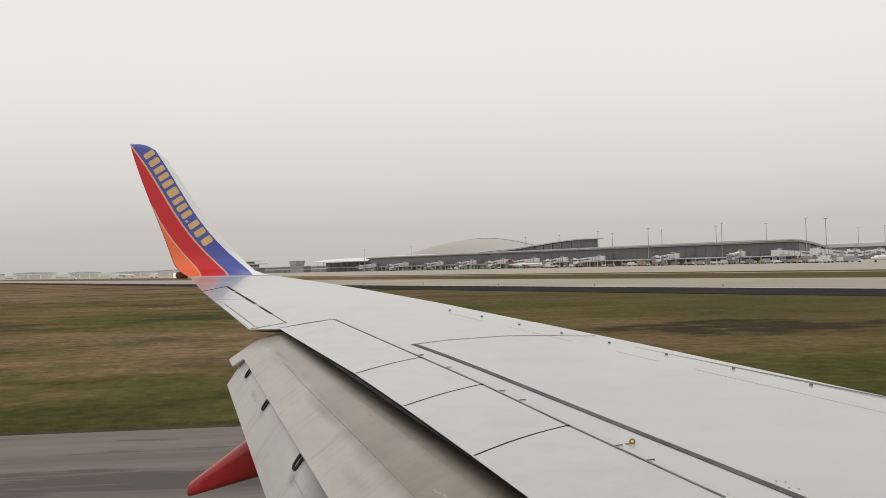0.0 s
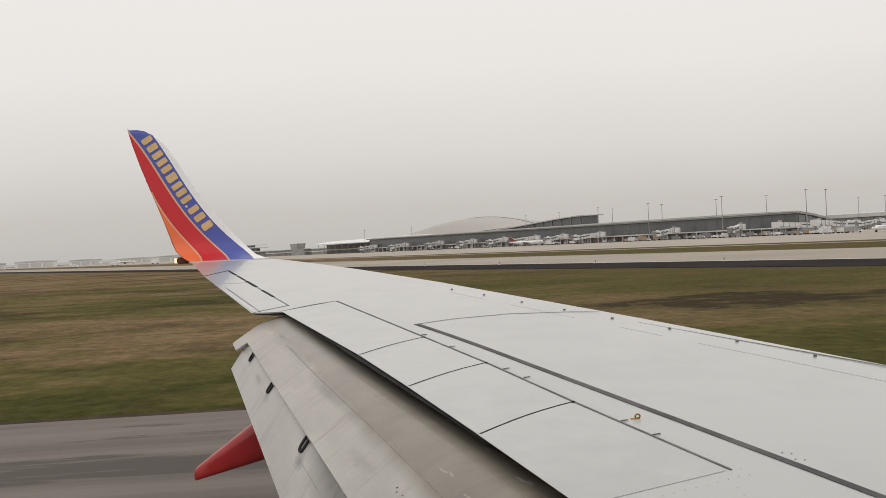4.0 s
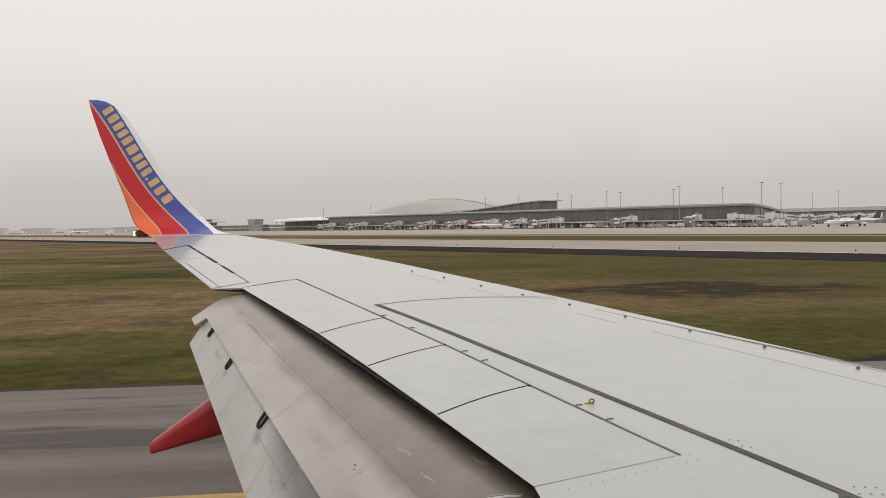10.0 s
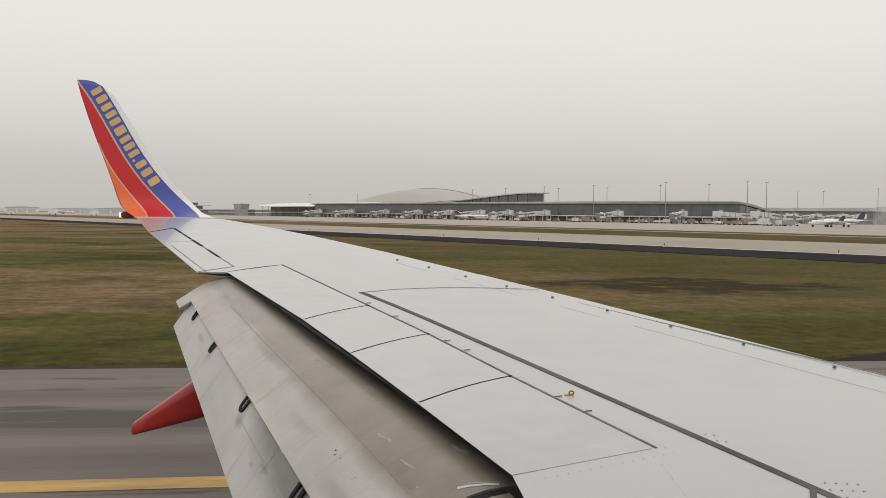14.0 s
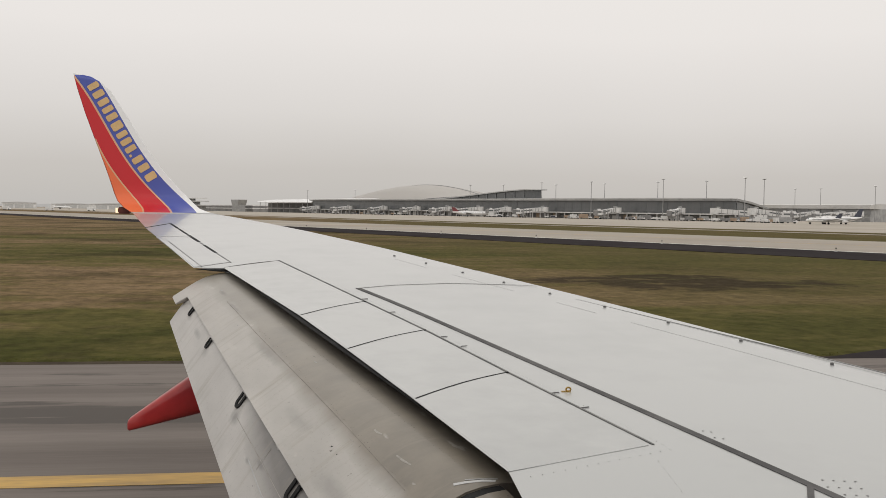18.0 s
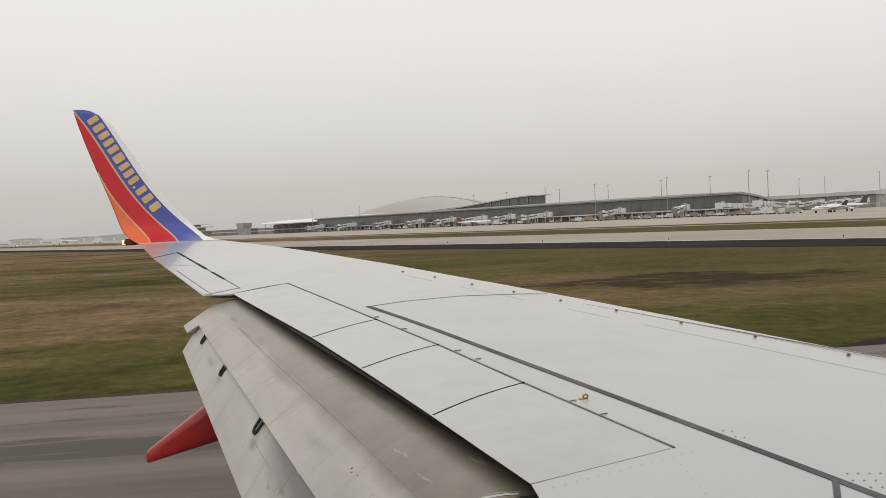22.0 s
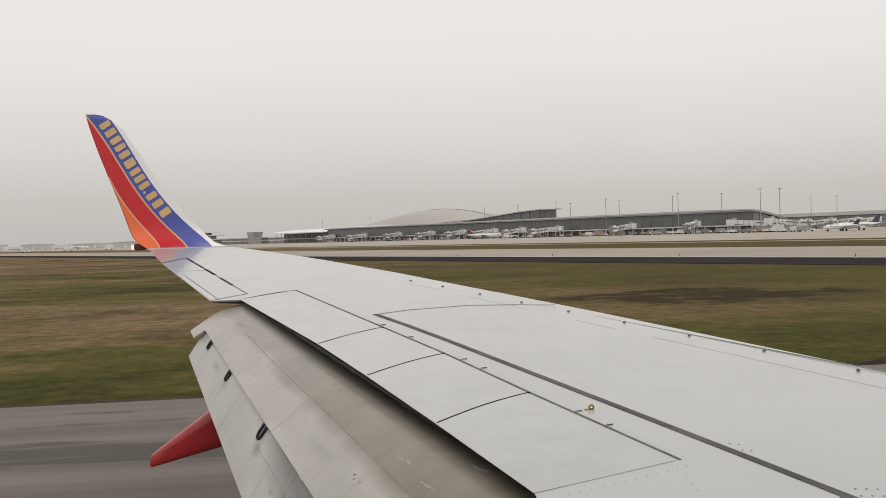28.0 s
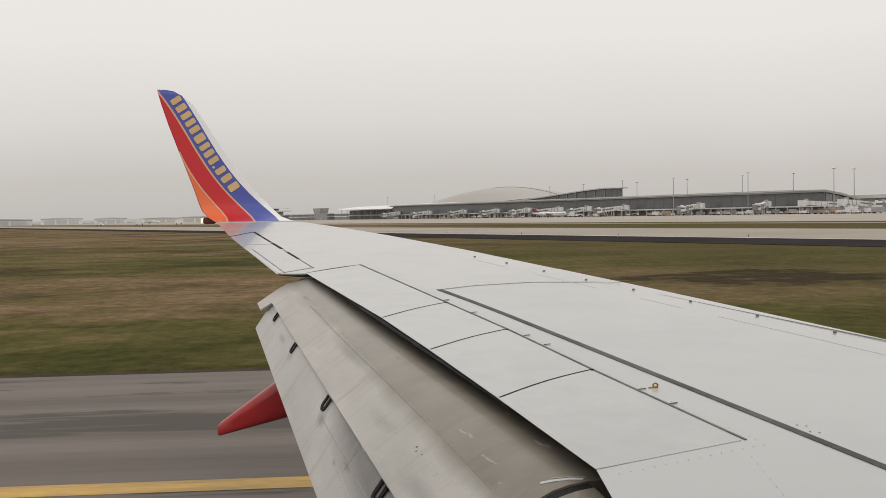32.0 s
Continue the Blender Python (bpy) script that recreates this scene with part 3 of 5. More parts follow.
def wing():
    bm = BM()
    ys = [-0.4, 2, 4.579, 4.586, 6, 7.5, 9, 10.369, 10.373, 12, 13.5, 14.3, 15.0, 15.3]
    up = Vector((0, -SLOPE, 1)).normalized()
    rings = [section((along(TRAIL, y), y, top(y)), (along(LEAD, y), y, top(y)), up, 0.10) for y in ys]
    loft(bm, rings)
    w = part("wing", bm, M["wing"], plane, "white swept wing, slightly glossy", smooth=False)
    # winglet: the skin bends up from the tip
    bm = BM()
    cub = lambda c, h: ((c[0] * h + c[1]) * h + c[2]) * h + c[3]
    rings = [section((along(TRAIL, 15.3), 15.3, top(15.3)), (along(LEAD, 15.3), 15.3, top(15.3)), up, 0.10)]
    for y, z, te, le, tilt in ((15.55, 3.842, -2.60, -1.42, 20), (15.78, 3.895, -2.72, -1.58, 42), (15.93, 3.99, -2.835, -1.70, 62)):
        rings.append(section((te, y, z), (le, y, z), Vector((0, -math.sin(radians(tilt)), math.cos(radians(tilt)))), 0.08))
    side = Vector((0, -1, 0.2)).normalized()
    for h in (0.25, 0.4, 0.6, 0.85, 1.15, 1.5, 1.85, 2.04):
        y = 15.95 + 0.2 * h
        rings.append(section((cub(TE_EDGE, h), y, 3.87 + h), (cub(LE_EDGE, h) - (0.03 if h > 2 else 0), y, 3.87 + h - (0.045 if h > 2 else 0)), side, 0.07))
    rings.append(section((cub(TE_EDGE, 2.12), 16.37, 6.0), (cub(LE_EDGE, 2.07) - 0.15, 16.37, 5.945), side, 0.05))
    loft(bm, rings)
    wl = part("winglet", bm, M["livery"], plane, "winglet painted orange, red and blue with a white leading edge", smooth=True)
    # the gold line of writing down the blue field, as plain blocks and one dot
    slope = math.atan2(1.47, 0.95)
    u, v = Vector((math.cos(slope), 0, -math.sin(slope))), Vector((math.sin(slope), 0, math.cos(slope)))
    widths = (1.0, 1.08, 1.0, 0.92, 1.0, 1.35, 0.9, 0.95, 0.92, 0.42, 1.0, 1.08, 1.2)
    run = 0.0
    for i, wide in enumerate(widths):
        h0 = 1.985 - 1.545 * (run + wide / 2) / sum(widths)
        run += wide
        c = Vector(((cub(BLUE_EDGE, h0) + cub(WHITE_EDGE, h0)) / 2 + 0.02, 0, 3.87 + h0))
        a, b = 0.049 * wide, 0.088
        if i == 9:
            a, b, c = 0.020, 0.020, c - v * 0.060
        bm = BM()
        rings = []
        for out in (0.001, 0.006):
            ring = [c + u * (a * p) + v * (b * q) for p, q in ((-1, -0.8), (-0.7, -1), (0.7, -1), (1, -0.8), (1, 0.8), (0.7, 1), (-0.7, 1), (-1, 0.8))]
            rings.append([(r.x, 15.95 + 0.2 * (r.z - 3.87) - out, r.z) for r in ring])
        loft(bm, rings)
        part("lettering_bar", bm, M["letter"], wl)
    bm = BM()
    box(bm, -2.82, -2.62, 15.84, 15.96, 3.795, 3.90)
    bmesh.ops.bevel(bm, geom=bm.edges[:], offset=0.02, segments=2, affect="EDGES")
    lamp = part("position_light", bm, M["gap_red"], plane, "dark red position light housing")
    bm = BM()
    box(bm, -2.85, -2.815, 15.86, 15.94, 3.81, 3.885)
    part("light_lens", bm, M["lit_lens"], lamp, "lit warm white lens")
    return w


the_wing = wing()


def on_top(p, lift):
    return Vector((p[0], p[1], top(p[1]) + lift))


def band(name, pts, width, mat, parent, lift=0.004, label="", thick=0.003):
    """A strip laid along points of the upper skin."""
    bm = BM()
    rings = []
    n = len(pts)
    for i, p in enumerate(pts):
        q0, q1 = Vector(pts[max(0, i - 1)]), Vector(pts[min(n - 1, i + 1)])
        d = (q1 - q0).normalized()
        s = Vector((-d.y, d.x))
        a, b = Vector(p) + s * width / 2, Vector(p) - s * width / 2
        rings.append([on_top(a, lift), on_top(b, lift), on_top(b, lift - thick), on_top(a, lift - thick)])
    loft(bm, rings)
    return part(name, bm, mat, parent, label)


SP_FRONT = [(-0.24, 10.85), (0.55, 8.61), (0.94, 7.50), (1.33, 6.27), (1.80, 4.86)]
SP_BACK = [(-0.79, 10.37), (-0.01, 8.04), (0.32, 6.92), (0.66, 5.71), (0.98, 4.53)]


def wing_top():
    # spoilers, lying flat, with dark joints
    for i in range(4):
        o, p, q, r = [Vector(v) for v in (SP_FRONT[i], SP_FRONT[i + 1], SP_BACK[i + 1], SP_BACK[i])]
        g = 0.002
        e = (p - o).normalized()
        b = (q - p).normalized()
        quad = [o + e * g + b * 0.03, p - e * g + b * 0.03, q - e * g + b * 0.014, r + e * g + b * 0.014]
        bm = BM()
        lo = [bm.verts.new(on_top(v, h)) for v, h in zip(quad, (-0.006, -0.006, 0.002, 0.002))]
        hi = [bm.verts.new(on_top(v, 0.0028 if i == 3 and j in (1, 2) else 0.0055)) for j, v in enumerate(quad)]
        bm.faces.new(hi)
        bm.faces.new(lo[::-1])
        for k in range(4):
            bm.faces.new((lo[k], lo[(k + 1) % 4], hi[(k + 1) % 4], hi[k]))
        part("spoiler", bm, M["spoiler"], plane, "flat white spoiler panel, closed")
    # the cove behind and below the spoilers, black to hold the gap's shade: a ceiling under the panels and a wall at
    # its front
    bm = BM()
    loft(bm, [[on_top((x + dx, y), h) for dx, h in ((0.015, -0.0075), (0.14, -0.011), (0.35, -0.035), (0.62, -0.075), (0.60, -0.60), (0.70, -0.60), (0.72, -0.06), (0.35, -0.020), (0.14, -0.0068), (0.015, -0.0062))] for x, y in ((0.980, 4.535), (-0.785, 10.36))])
    part("flap_cove_shade", bm, M["dark"], plane, "cove between wing and flap, coloured black for its deep shade")
    # black slab over the pale step at the aileron's inner end
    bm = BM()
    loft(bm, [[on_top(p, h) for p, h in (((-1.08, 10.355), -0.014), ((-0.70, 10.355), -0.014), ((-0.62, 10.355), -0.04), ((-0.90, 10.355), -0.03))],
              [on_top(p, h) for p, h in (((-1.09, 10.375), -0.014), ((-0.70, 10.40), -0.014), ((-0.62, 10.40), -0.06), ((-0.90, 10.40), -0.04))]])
    part("aileron_end_slab", bm, M["dark"], plane)
    band("spoiler_hinge_gap", SP_FRONT, 0.015, M["line"], the_wing)
    for i in range(5):
        f, k = Vector(SP_FRONT[i]), Vector(SP_BACK[i])
        bow = [f.lerp(k, q / 6) + Vector((0.0, 0.045 * math.sin(math.pi * q / 6))) for q in range(7)]
        if i == 4:
            bow = [f.lerp(k, q / 6) for q in range(7)]
        if i < 4:
            band("spoiler_joint", [tuple(v) for v in bow], (0.012, 0.014, 0.014, 0.014)[i], M["line" if i == 0 else "dark"], the_wing, 0.0068, thick=0.006)
    # the walkway stripe, its cross bar and the seams
    band("walkway_stripe", [(0.516, 9.25), (0.760, 8.65), (0.985, 8.06), (1.415, 6.87), (1.845, 5.68), (2.15, 4.83), (2.355, 4.25), (2.60, 3.55), (2.90, 2.55), (3.25, 1.20)], 0.050, M["stripe"], the_wing, label="dark grey walkway stripe")
    band("walkway_stripe", [(2.345, 4.265), (2.25, 4.08), (1.55, 2.72)], 0.03, M["stripe"], the_wing, 0.0055)
    band("skin_seam", [(0.51, 9.24), (0.86, 9.41), (1.42, 9.52), (2.05, 9.44), (2.26, 9.38)], 0.009, M["rivet"], the_wing)
    for pts in ([(1.02, 11.05), (1.30, 10.48)], [(1.52, 10.04), (1.97, 9.14)], [(2.25, 8.58), (2.48, 8.12)], [(2.66, 7.76), (3.10, 6.90), (3.62, 5.84), (4.6, 3.9)]):
        band("skin_seam", pts, 0.010, M["faint"], the_wing, 0.0012, thick=0.004)
    band("slat_seam", [(2.47, 8.77), (2.89, 8.02), (3.31, 7.28), (3.67, 6.65), (4.17, 5.73), (4.72, 4.71)], 0.006, M["rivet"], the_wing, -0.003, thick=0.008)
    # aileron and tab, thin plates with the gaps round them
    def plate(name, corners, lift, label):
        bm = BM()
        lo, hi = [[bm.verts.new(on_top(c, h)) for c in corners] for h in (-0.004, lift)]
        bm.faces.new(hi)
        bm.faces.new(lo[::-1])
        for k in range(len(corners)):
            m = (k + 1) % len(corners)
            bm.faces.new((lo[k], lo[m], hi[m], hi[k]))
        return part(name, bm, M["wing"], plane, label)

    plate("aileron", [(-2.055, 13.57), (-1.80, 14.04), (-0.765, 10.75), (-1.095, 10.415)], 0.0022, "white aileron along the outer trailing edge")
    plate("aileron_tab", [(-1.795, 12.68), (-1.60, 12.27), (-1.03, 10.43), (-1.095, 10.416)], 0.0032, "narrow white aileron tab")
    # aileron outline and tab
    for a, b, w in ((0.0, 0.16, 0.035), (0.18, 0.34, 0.03), (0.36, 0.54, 0.04), (0.57, 0.60, 0.02), (0.62, 0.80, 0.032), (0.80, 1.0, 0.014)):
        p, q = Vector((-1.80, 14.07)), Vector((-0.75, 10.72))
        band("aileron_hinge_gap", [tuple(p.lerp(q, a)), tuple(p.lerp(q, b))], w, M["dark" if w > 0.02 else "line"], the_wing)
    band("aileron_joint", [(-2.06, 13.59), (-1.80, 14.07)], 0.03, M["dark"], the_wing)
    band("aileron_joint", [(-0.76, 10.74), (-1.09, 10.40)], 0.012, M["rivet"], the_wing)
    band("tab_hinge", [(-1.59, 12.28), (-1.02, 10.41)], 0.010, M["line"], the_wing)
    band("aileron_joint", [(-1.80, 12.72), (-1.375, 12.72)], 0.016, M["rivet"], the_wing)
    for q in (0.1, 0.3, 0.5, 0.72, 0.9):
        p = Vector((-1.59, 12.28)).lerp(Vector((-1.02, 10.41)), q)
        band("tab_hinge_lug", [(p.x, p.y), (p.x - 0.02, p.y - 0.008)], 0.014, M["line"], the_wing)
    # leading-edge fasteners
    for x, y in ((1.04, 11.26), (1.34, 10.75), (1.65, 10.15), (1.97, 9.58), (2.29, 9.0), (2.63, 8.39), (2.97, 7.75), (3.31, 7.12), (3.66, 6.42), (4.05, 5.65)):
        bm = BM()
        z = top(y)
        loft(bm, [[(x + 0.014 * math.cos(a) * s, y + 0.013 * math.sin(a) * s, z + h) for a in [k * math.pi / 4 for k in range(8)]] for s, h in ((1, -0.01), (1, 0.006), (0.6, 0.011))])
        part("fastener", bm, M["fastener"], the_wing)
    # small dark fittings along the spoiler hinges
    for x, y in ((0.53, 8.72), (0.72, 8.16), (1.03, 7.28), (1.13, 6.98), (1.50, 5.80), (1.60, 5.50)):
        band("hinge_fitting", [(x - 0.004, y - 0.012), (x + 0.020, y - 0.002), (x + 0.045, y + 0.004)], 0.006, M["line"], the_wing, 0.007, thick=0.005)

    studs = BM()

    def rivets(a, b, n, r=0.0021):
        for i in range(n):
            p = on_top(Vector(a).lerp(Vector(b), i / (n - 1)), 0.0)
            loft(studs, [[p + Vector((k * math.cos(q * math.pi / 3), k * math.sin(q * math.pi / 3), z)) for q in range(6)] for k, z in ((r, -0.002), (r * 0.8, 0.0035))])

    for i in range(4):
        f0, f1 = Vector(SP_FRONT[i]), Vector(SP_FRONT[i + 1])
        o = Vector((0.05, 0.0))
        rivets(f0 + o, f1 + o, 18 + 4 * i, 0.0016)
    rivets((1.06, 4.46), (1.86, 4.78), 14)
    rivets((1.74, 4.62), (1.62, 3.2), 16)
    for k in range(4):
        rivets((2.44 + 0.05 * k, 4.33 - 0.01 * k), (2.40 + 0.05 * k, 4.16 - 0.01 * k), 3, 0.007)
    rivets((2.15, 5.06), (2.17, 4.95), 2, 0.006)
    rivets((2.19, 5.04), (2.21, 4.93), 2, 0.006)
    tagged(part("rivets", studs, M["rivet"], the_wing), kind="stuff")
    # the brass tie-down ring
    bm = BM()
    x, y = 1.61, 5.83
    z = top(y)
    ring = []
    for i in range(14):
        a = 2 * math.pi * i / 14
        c = Vector((x + 0.0145 * math.cos(a), y, z + 0.014 + 0.0115 * math.sin(a)))
        o = Vector((math.cos(a), 0, math.sin(a)))
        ring.append([c + o * 0.0055 * math.cos(b) + Vector((0, 0.007 * math.sin(b), 0)) for b in [k * math.pi / 3 for k in range(6)]])
    ring.append(ring[0])
    loft(bm, ring, caps=False)
    box(bm, x - 0.042, x + 0.012, y - 0.012, y + 0.012, z - 0.004, z + 0.004)
    part("tie_down_ring", bm, M["gold"], the_wing, "brass tie-down ring")


wing_top()

def frame_at(o, e, d):
    """Places on a flap: along the span, aft along the chord, and out of the skin."""
    o, e, d = Vector(o), Vector(e).normalized(), Vector(d)
    d = (d - e * d.dot(e)).normalized()
    nrm = e.cross(d)
    nrm = nrm if nrm.z > 0 else -nrm
    return lambda a, c, h=0.0: o + e * a + d * c + nrm * h


main_at = frame_at(FLAP_O, FLAP_A, FLAP_C)
aft_at = frame_at(AFT_O, AFT_A, AFT_C)


def slab(bm, at, outline, thick):
    lo = [bm.verts.new(at(a, c, -thick)) for a, c in outline]
    hi = [bm.verts.new(at(a, c, 0)) for a, c in outline]
    bm.faces.new(hi)
    bm.faces.new(lo[::-1])
    for i in range(len(lo)):
        j = (i + 1) % len(lo)
        bm.faces.new((lo[i], lo[j], hi[j], hi[i]))


slot = lambda a: 0.80 - 0.0635 * a


def rod(name, at, pts, width, mat, parent, lift=0.003, label=""):
    """A thin raised strip along points of a flap's skin."""
    if at is main_at:
        at = lambda a, c, h=0.0: main_at(a, c, h + skin_drop(a, c))
    bm = BM()
    slabs = []
    for i, p in enumerate(pts):
        a, b = Vector(pts[max(0, i - 1)]), Vector(pts[min(len(pts) - 1, i + 1)])
        d = (b - a).normalized()
        s = Vector((-d.y, d.x)) * width / 2
        slabs.append([at(p[0] + s.x, p[1] + s.y, lift), at(p[0] - s.x, p[1] - s.y, lift), at(p[0] - s.x, p[1] - s.y, -0.002), at(p[0] + s.x, p[1] + s.y, -0.002)])
    loft(bm, slabs)
    return part(name, bm, M[mat], parent, label)


def nose_depth(a):
    """The nose is deeper towards the root."""
    return 1.0 - 0.32 * max(0.0, min(1.0, (a - 3.4) / 2.6)) ** 1.5


def skin_drop(a, c):
    """How far the curved nose lies below the flat of the flap."""
    for (p, u), (q, v) in zip(NOSE, NOSE[1:]):
        if p <= c <= q:
            return (u + (v - u) * (c - p) / (q - p)) * nose_depth(a)
    return 0.0


NOSE = [(-0.46, -0.56), (-0.42, -0.49), (-0.34, -0.40), (-0.25, -0.31), (-0.16, -0.228), (-0.08, -0.160), (0.0, -0.100), (0.08, -0.054), (0.16, -0.022), (0.25, -0.005), (0.33, 0.0)]


def flaps():
    bm = BM()
    # main panel: a curved nose under the spoilers, flat behind
    rings = []
    for a, c1 in ((0.10, 1.05), (0.90, 1.0), (0.93, slot(0.93)), (2.0, slot(2.0)), (3.2, slot(3.2)), (4.5, slot(4.5)), (5.2, slot(5.2)), (5.90, slot(5.90)), (5.93, 0.555), (6.21, 0.533), (6.23, 0.530)):
        k = 1.0 if a < 6.22 else 0.97
        top_side = [(c, h * nose_depth(a) - (0.004 if a > 6.22 else 0)) for c, h in NOSE] + [(c1 * k, 0.0)]
        low_side = [(c1 * k, -0.012), (c1 * 0.55, -0.10), (0.0, -0.32), (-0.28, -0.52)]
        rings.append([main_at(a, c, h) for c, h in top_side + low_side])
    loft(bm, rings)
    mf = part("flap", bm, M["flap"], plane, "lowered grey-white flap with brown dirt streaks", smooth=False)
    for p in mf.data.polygons:
        p.use_smooth = len(p.vertices) == 4 and abs(p.normal.dot(Vector(FLAP_A))) < 0.5
    mf.data.set_sharp_from_angle(angle=radians(35))
    # a seam with rivets along the flap
    rod("flap_seam", main_at, [(0.42, 0.355), (1.2, 0.322), (2.2, 0.288), (3.6, 0.252), (5.0, 0.200)], 0.004, "flap_rivet", mf, 0.001)
    bm = BM()
    r = random.Random(5)
    for k in range(70):
        a = 0.45 + 3.4 * r.random() ** 1.3
        c = 0.37 - 0.036 * a - (0.034 if k % 2 else 0.020) + r.uniform(-0.006, 0.006)
        q = r.uniform(0.0015, 0.004)
        slab(bm, lambda p, u, h=0: main_at(p, u, h + 0.001 + skin_drop(p, u)), [(a - q, c), (a, c - q), (a + q, c), (a, c + q)], 0.002)
    for k in range(90):
        a = 0.3 + 3.6 * k / 90 + r.uniform(-0.01, 0.01)
        c = 0.055 - 0.006 * a + r.uniform(-0.010, 0.010)
        q = r.uniform(0.0015, 0.0045)
        slab(bm, lambda p, u, h=0: main_at(p, u, h + 0.001 + skin_drop(p, u)), [(a - q, c), (a, c - q), (a + q, c), (a, c + q)], 0.002)
    tagged(part("flap_rivets", bm, M["flap_rivet"], mf), kind="stuff")
    # pale chips and dark nicks in the flap paint
    for a, c, la, lc, mat in ((1.12, 0.215, 0.065, 0.007, "chip"), (0.68, 0.243, 0.110, 0.007, "chip"), (2.73, 0.087, 0.030, 0.0025, "line"), (2.60, 0.115, 0.03, 0.004, "rivet"),
                              (1.303, 0.457, 0.010, 0.006, "dark"), (1.185, 0.469, 0.006, 0.004, "dark"), (1.21, 0.353, 0.034, 0.003, "chip"), (3.05, 0.44, 0.008, 0.004, "rivet"), (2.2, 0.45, 0.006, 0.004, "rivet"), (0.42, 0.30, 0.02, 0.006, "chip"), (4.2, 0.30, 0.012, 0.004, "rivet"), (5.45, 0.15, 0.03, 0.008, "rivet")):
        bm = BM()
        slab(bm, lambda p, u, h=0: main_at(p, u, h + 0.0008 + skin_drop(p, u)), [(a + la * math.cos(g * math.pi / 4) * (1 if g % 2 else 0.8), c + lc * math.sin(g * math.pi / 4) * (0.6 + 0.4 * (g % 3)) + 0.06 * la * math.cos(g * math.pi / 4)) for g in range(8)], 0.003)
        part("paint_chip", bm, M[mat], mf)
    # scuffed rib edges at the inner end
    for pts, w, mat in (([(0.13, 0.0), (0.16, 0.05), (0.19, 0.12), (0.21, 0.17)], 0.022, "fascia"), ([(0.155, -0.02), (0.185, 0.05), (0.215, 0.11)], 0.010, "rivet")):
        rod("end_rib", main_at, pts, w, mat, mf, 0.004)
    # aft panel
    bm = BM()
    rings = []
    for a in (-0.20, 1.0, 2.2, 3.5, 4.84, 4.86):
        te = 0.271 + (4.86 - a) * 0.0385
        rings.append([aft_at(a, c, h) for c, h in ((-0.20, -0.16), (-0.15, -0.085), (-0.10, -0.035), (-0.05, -0.010), (0.0, 0.0), (0.10, 0.002), (te, 0.0), (te, -0.008), (0.02, -0.075), (-0.16, -0.20))])
    loft(bm, rings)
    af = part("aft_flap", bm, M["aft_flap"], plane, "steep rear flap panel, scuffed grey-white")
    for p in af.data.polygons:
        p.use_smooth = len(p.vertices) == 4
    af.data.set_sharp_from_angle(angle=radians(35))
    rod("panel_seam", aft_at, [(1.60, 0.12), (0.72, 0.116), (-0.15, 0.12)], 0.004, "flap_seam", af, 0.003)
    rod("panel_seam", aft_at, [(0.95, 0.19), (0.1, 0.24), (-0.18, 0.26)], 0.006, "faint", af, 0.003)
    rod("panel_seam", aft_at, [(0.74, 0.02), (0.74, 0.17)], 0.006, "flap_seam", af, 0.003)
    # black U-shaped brackets where the rear panel hangs
    for a, c in ((4.376, 0.022), (3.251, 0.036), (1.722, 0.046), (0.10, 0.055)):
        s = 0.070 if a < 1 else 0.060 if a < 3 else 0.050
        turn = [math.pi * k / 8 for k in range(9)]
        bow_out = [(-s, -1.15 * s)] + [(-s * math.cos(q), s * math.sin(q) * 0.75) for q in turn] + [(s, -1.15 * s)]
        bow_in = [(p * 0.42, u * 0.42 if u > 0 else u) for p, u in bow_out]
        bm = BM()
        loft(bm, [[aft_at(a + p, c + u, 0.004), aft_at(a + p, c + u, 0.012), aft_at(a + pi, c + ui, 0.012), aft_at(a + pi, c + ui, 0.004)] for (p, u), (pi, ui) in zip(bow_out, bow_in)])
        part("hinge_bracket", bm, M["dark"], af, "black hinge bracket")
    # inboard flap, and the dark seal between the two
    bm = BM()
    fore = [(c, h) for c, h in NOSE if c >= 0.0] + [(1.0, 0.0), (1.0, -0.03), (0.4, -0.14), (0.0, -0.26)]
    loft(bm, [[main_at(a, c + push, h - low) for c, h in fore] for a, push, low in ((-4.6, 0.35, 0.02), (-2.0, 0.16, 0.012), (-0.30, 0.03, 0.006), (0.03, 0.0, 0.006))])
    inner = part("inboard_flap", bm, M["flap"], plane, "lowered inner flap with riveted rib")
    bm = BM()
    loft(bm, [[main_at(a, c, h - 0.012) for c, h in fore] for a in (0.031, 0.099)])
    part("flap_end_seal", bm, M["dark"], plane, "dark seal between the flaps")
    studs = BM()
    for k in range(26):
        c = 0.02 + 0.036 * k
        slab(studs, lambda p, u, h=0: main_at(p, u, h + 0.0005 + skin_drop(p, u) - 0.006), [(-0.036, c), (-0.03, c - 0.004), (-0.024, c), (-0.03, c + 0.004)], 0.003)
    tagged(part("rib_rivets", studs, M["flap_rivet"], inner), kind="stuff")


flaps()


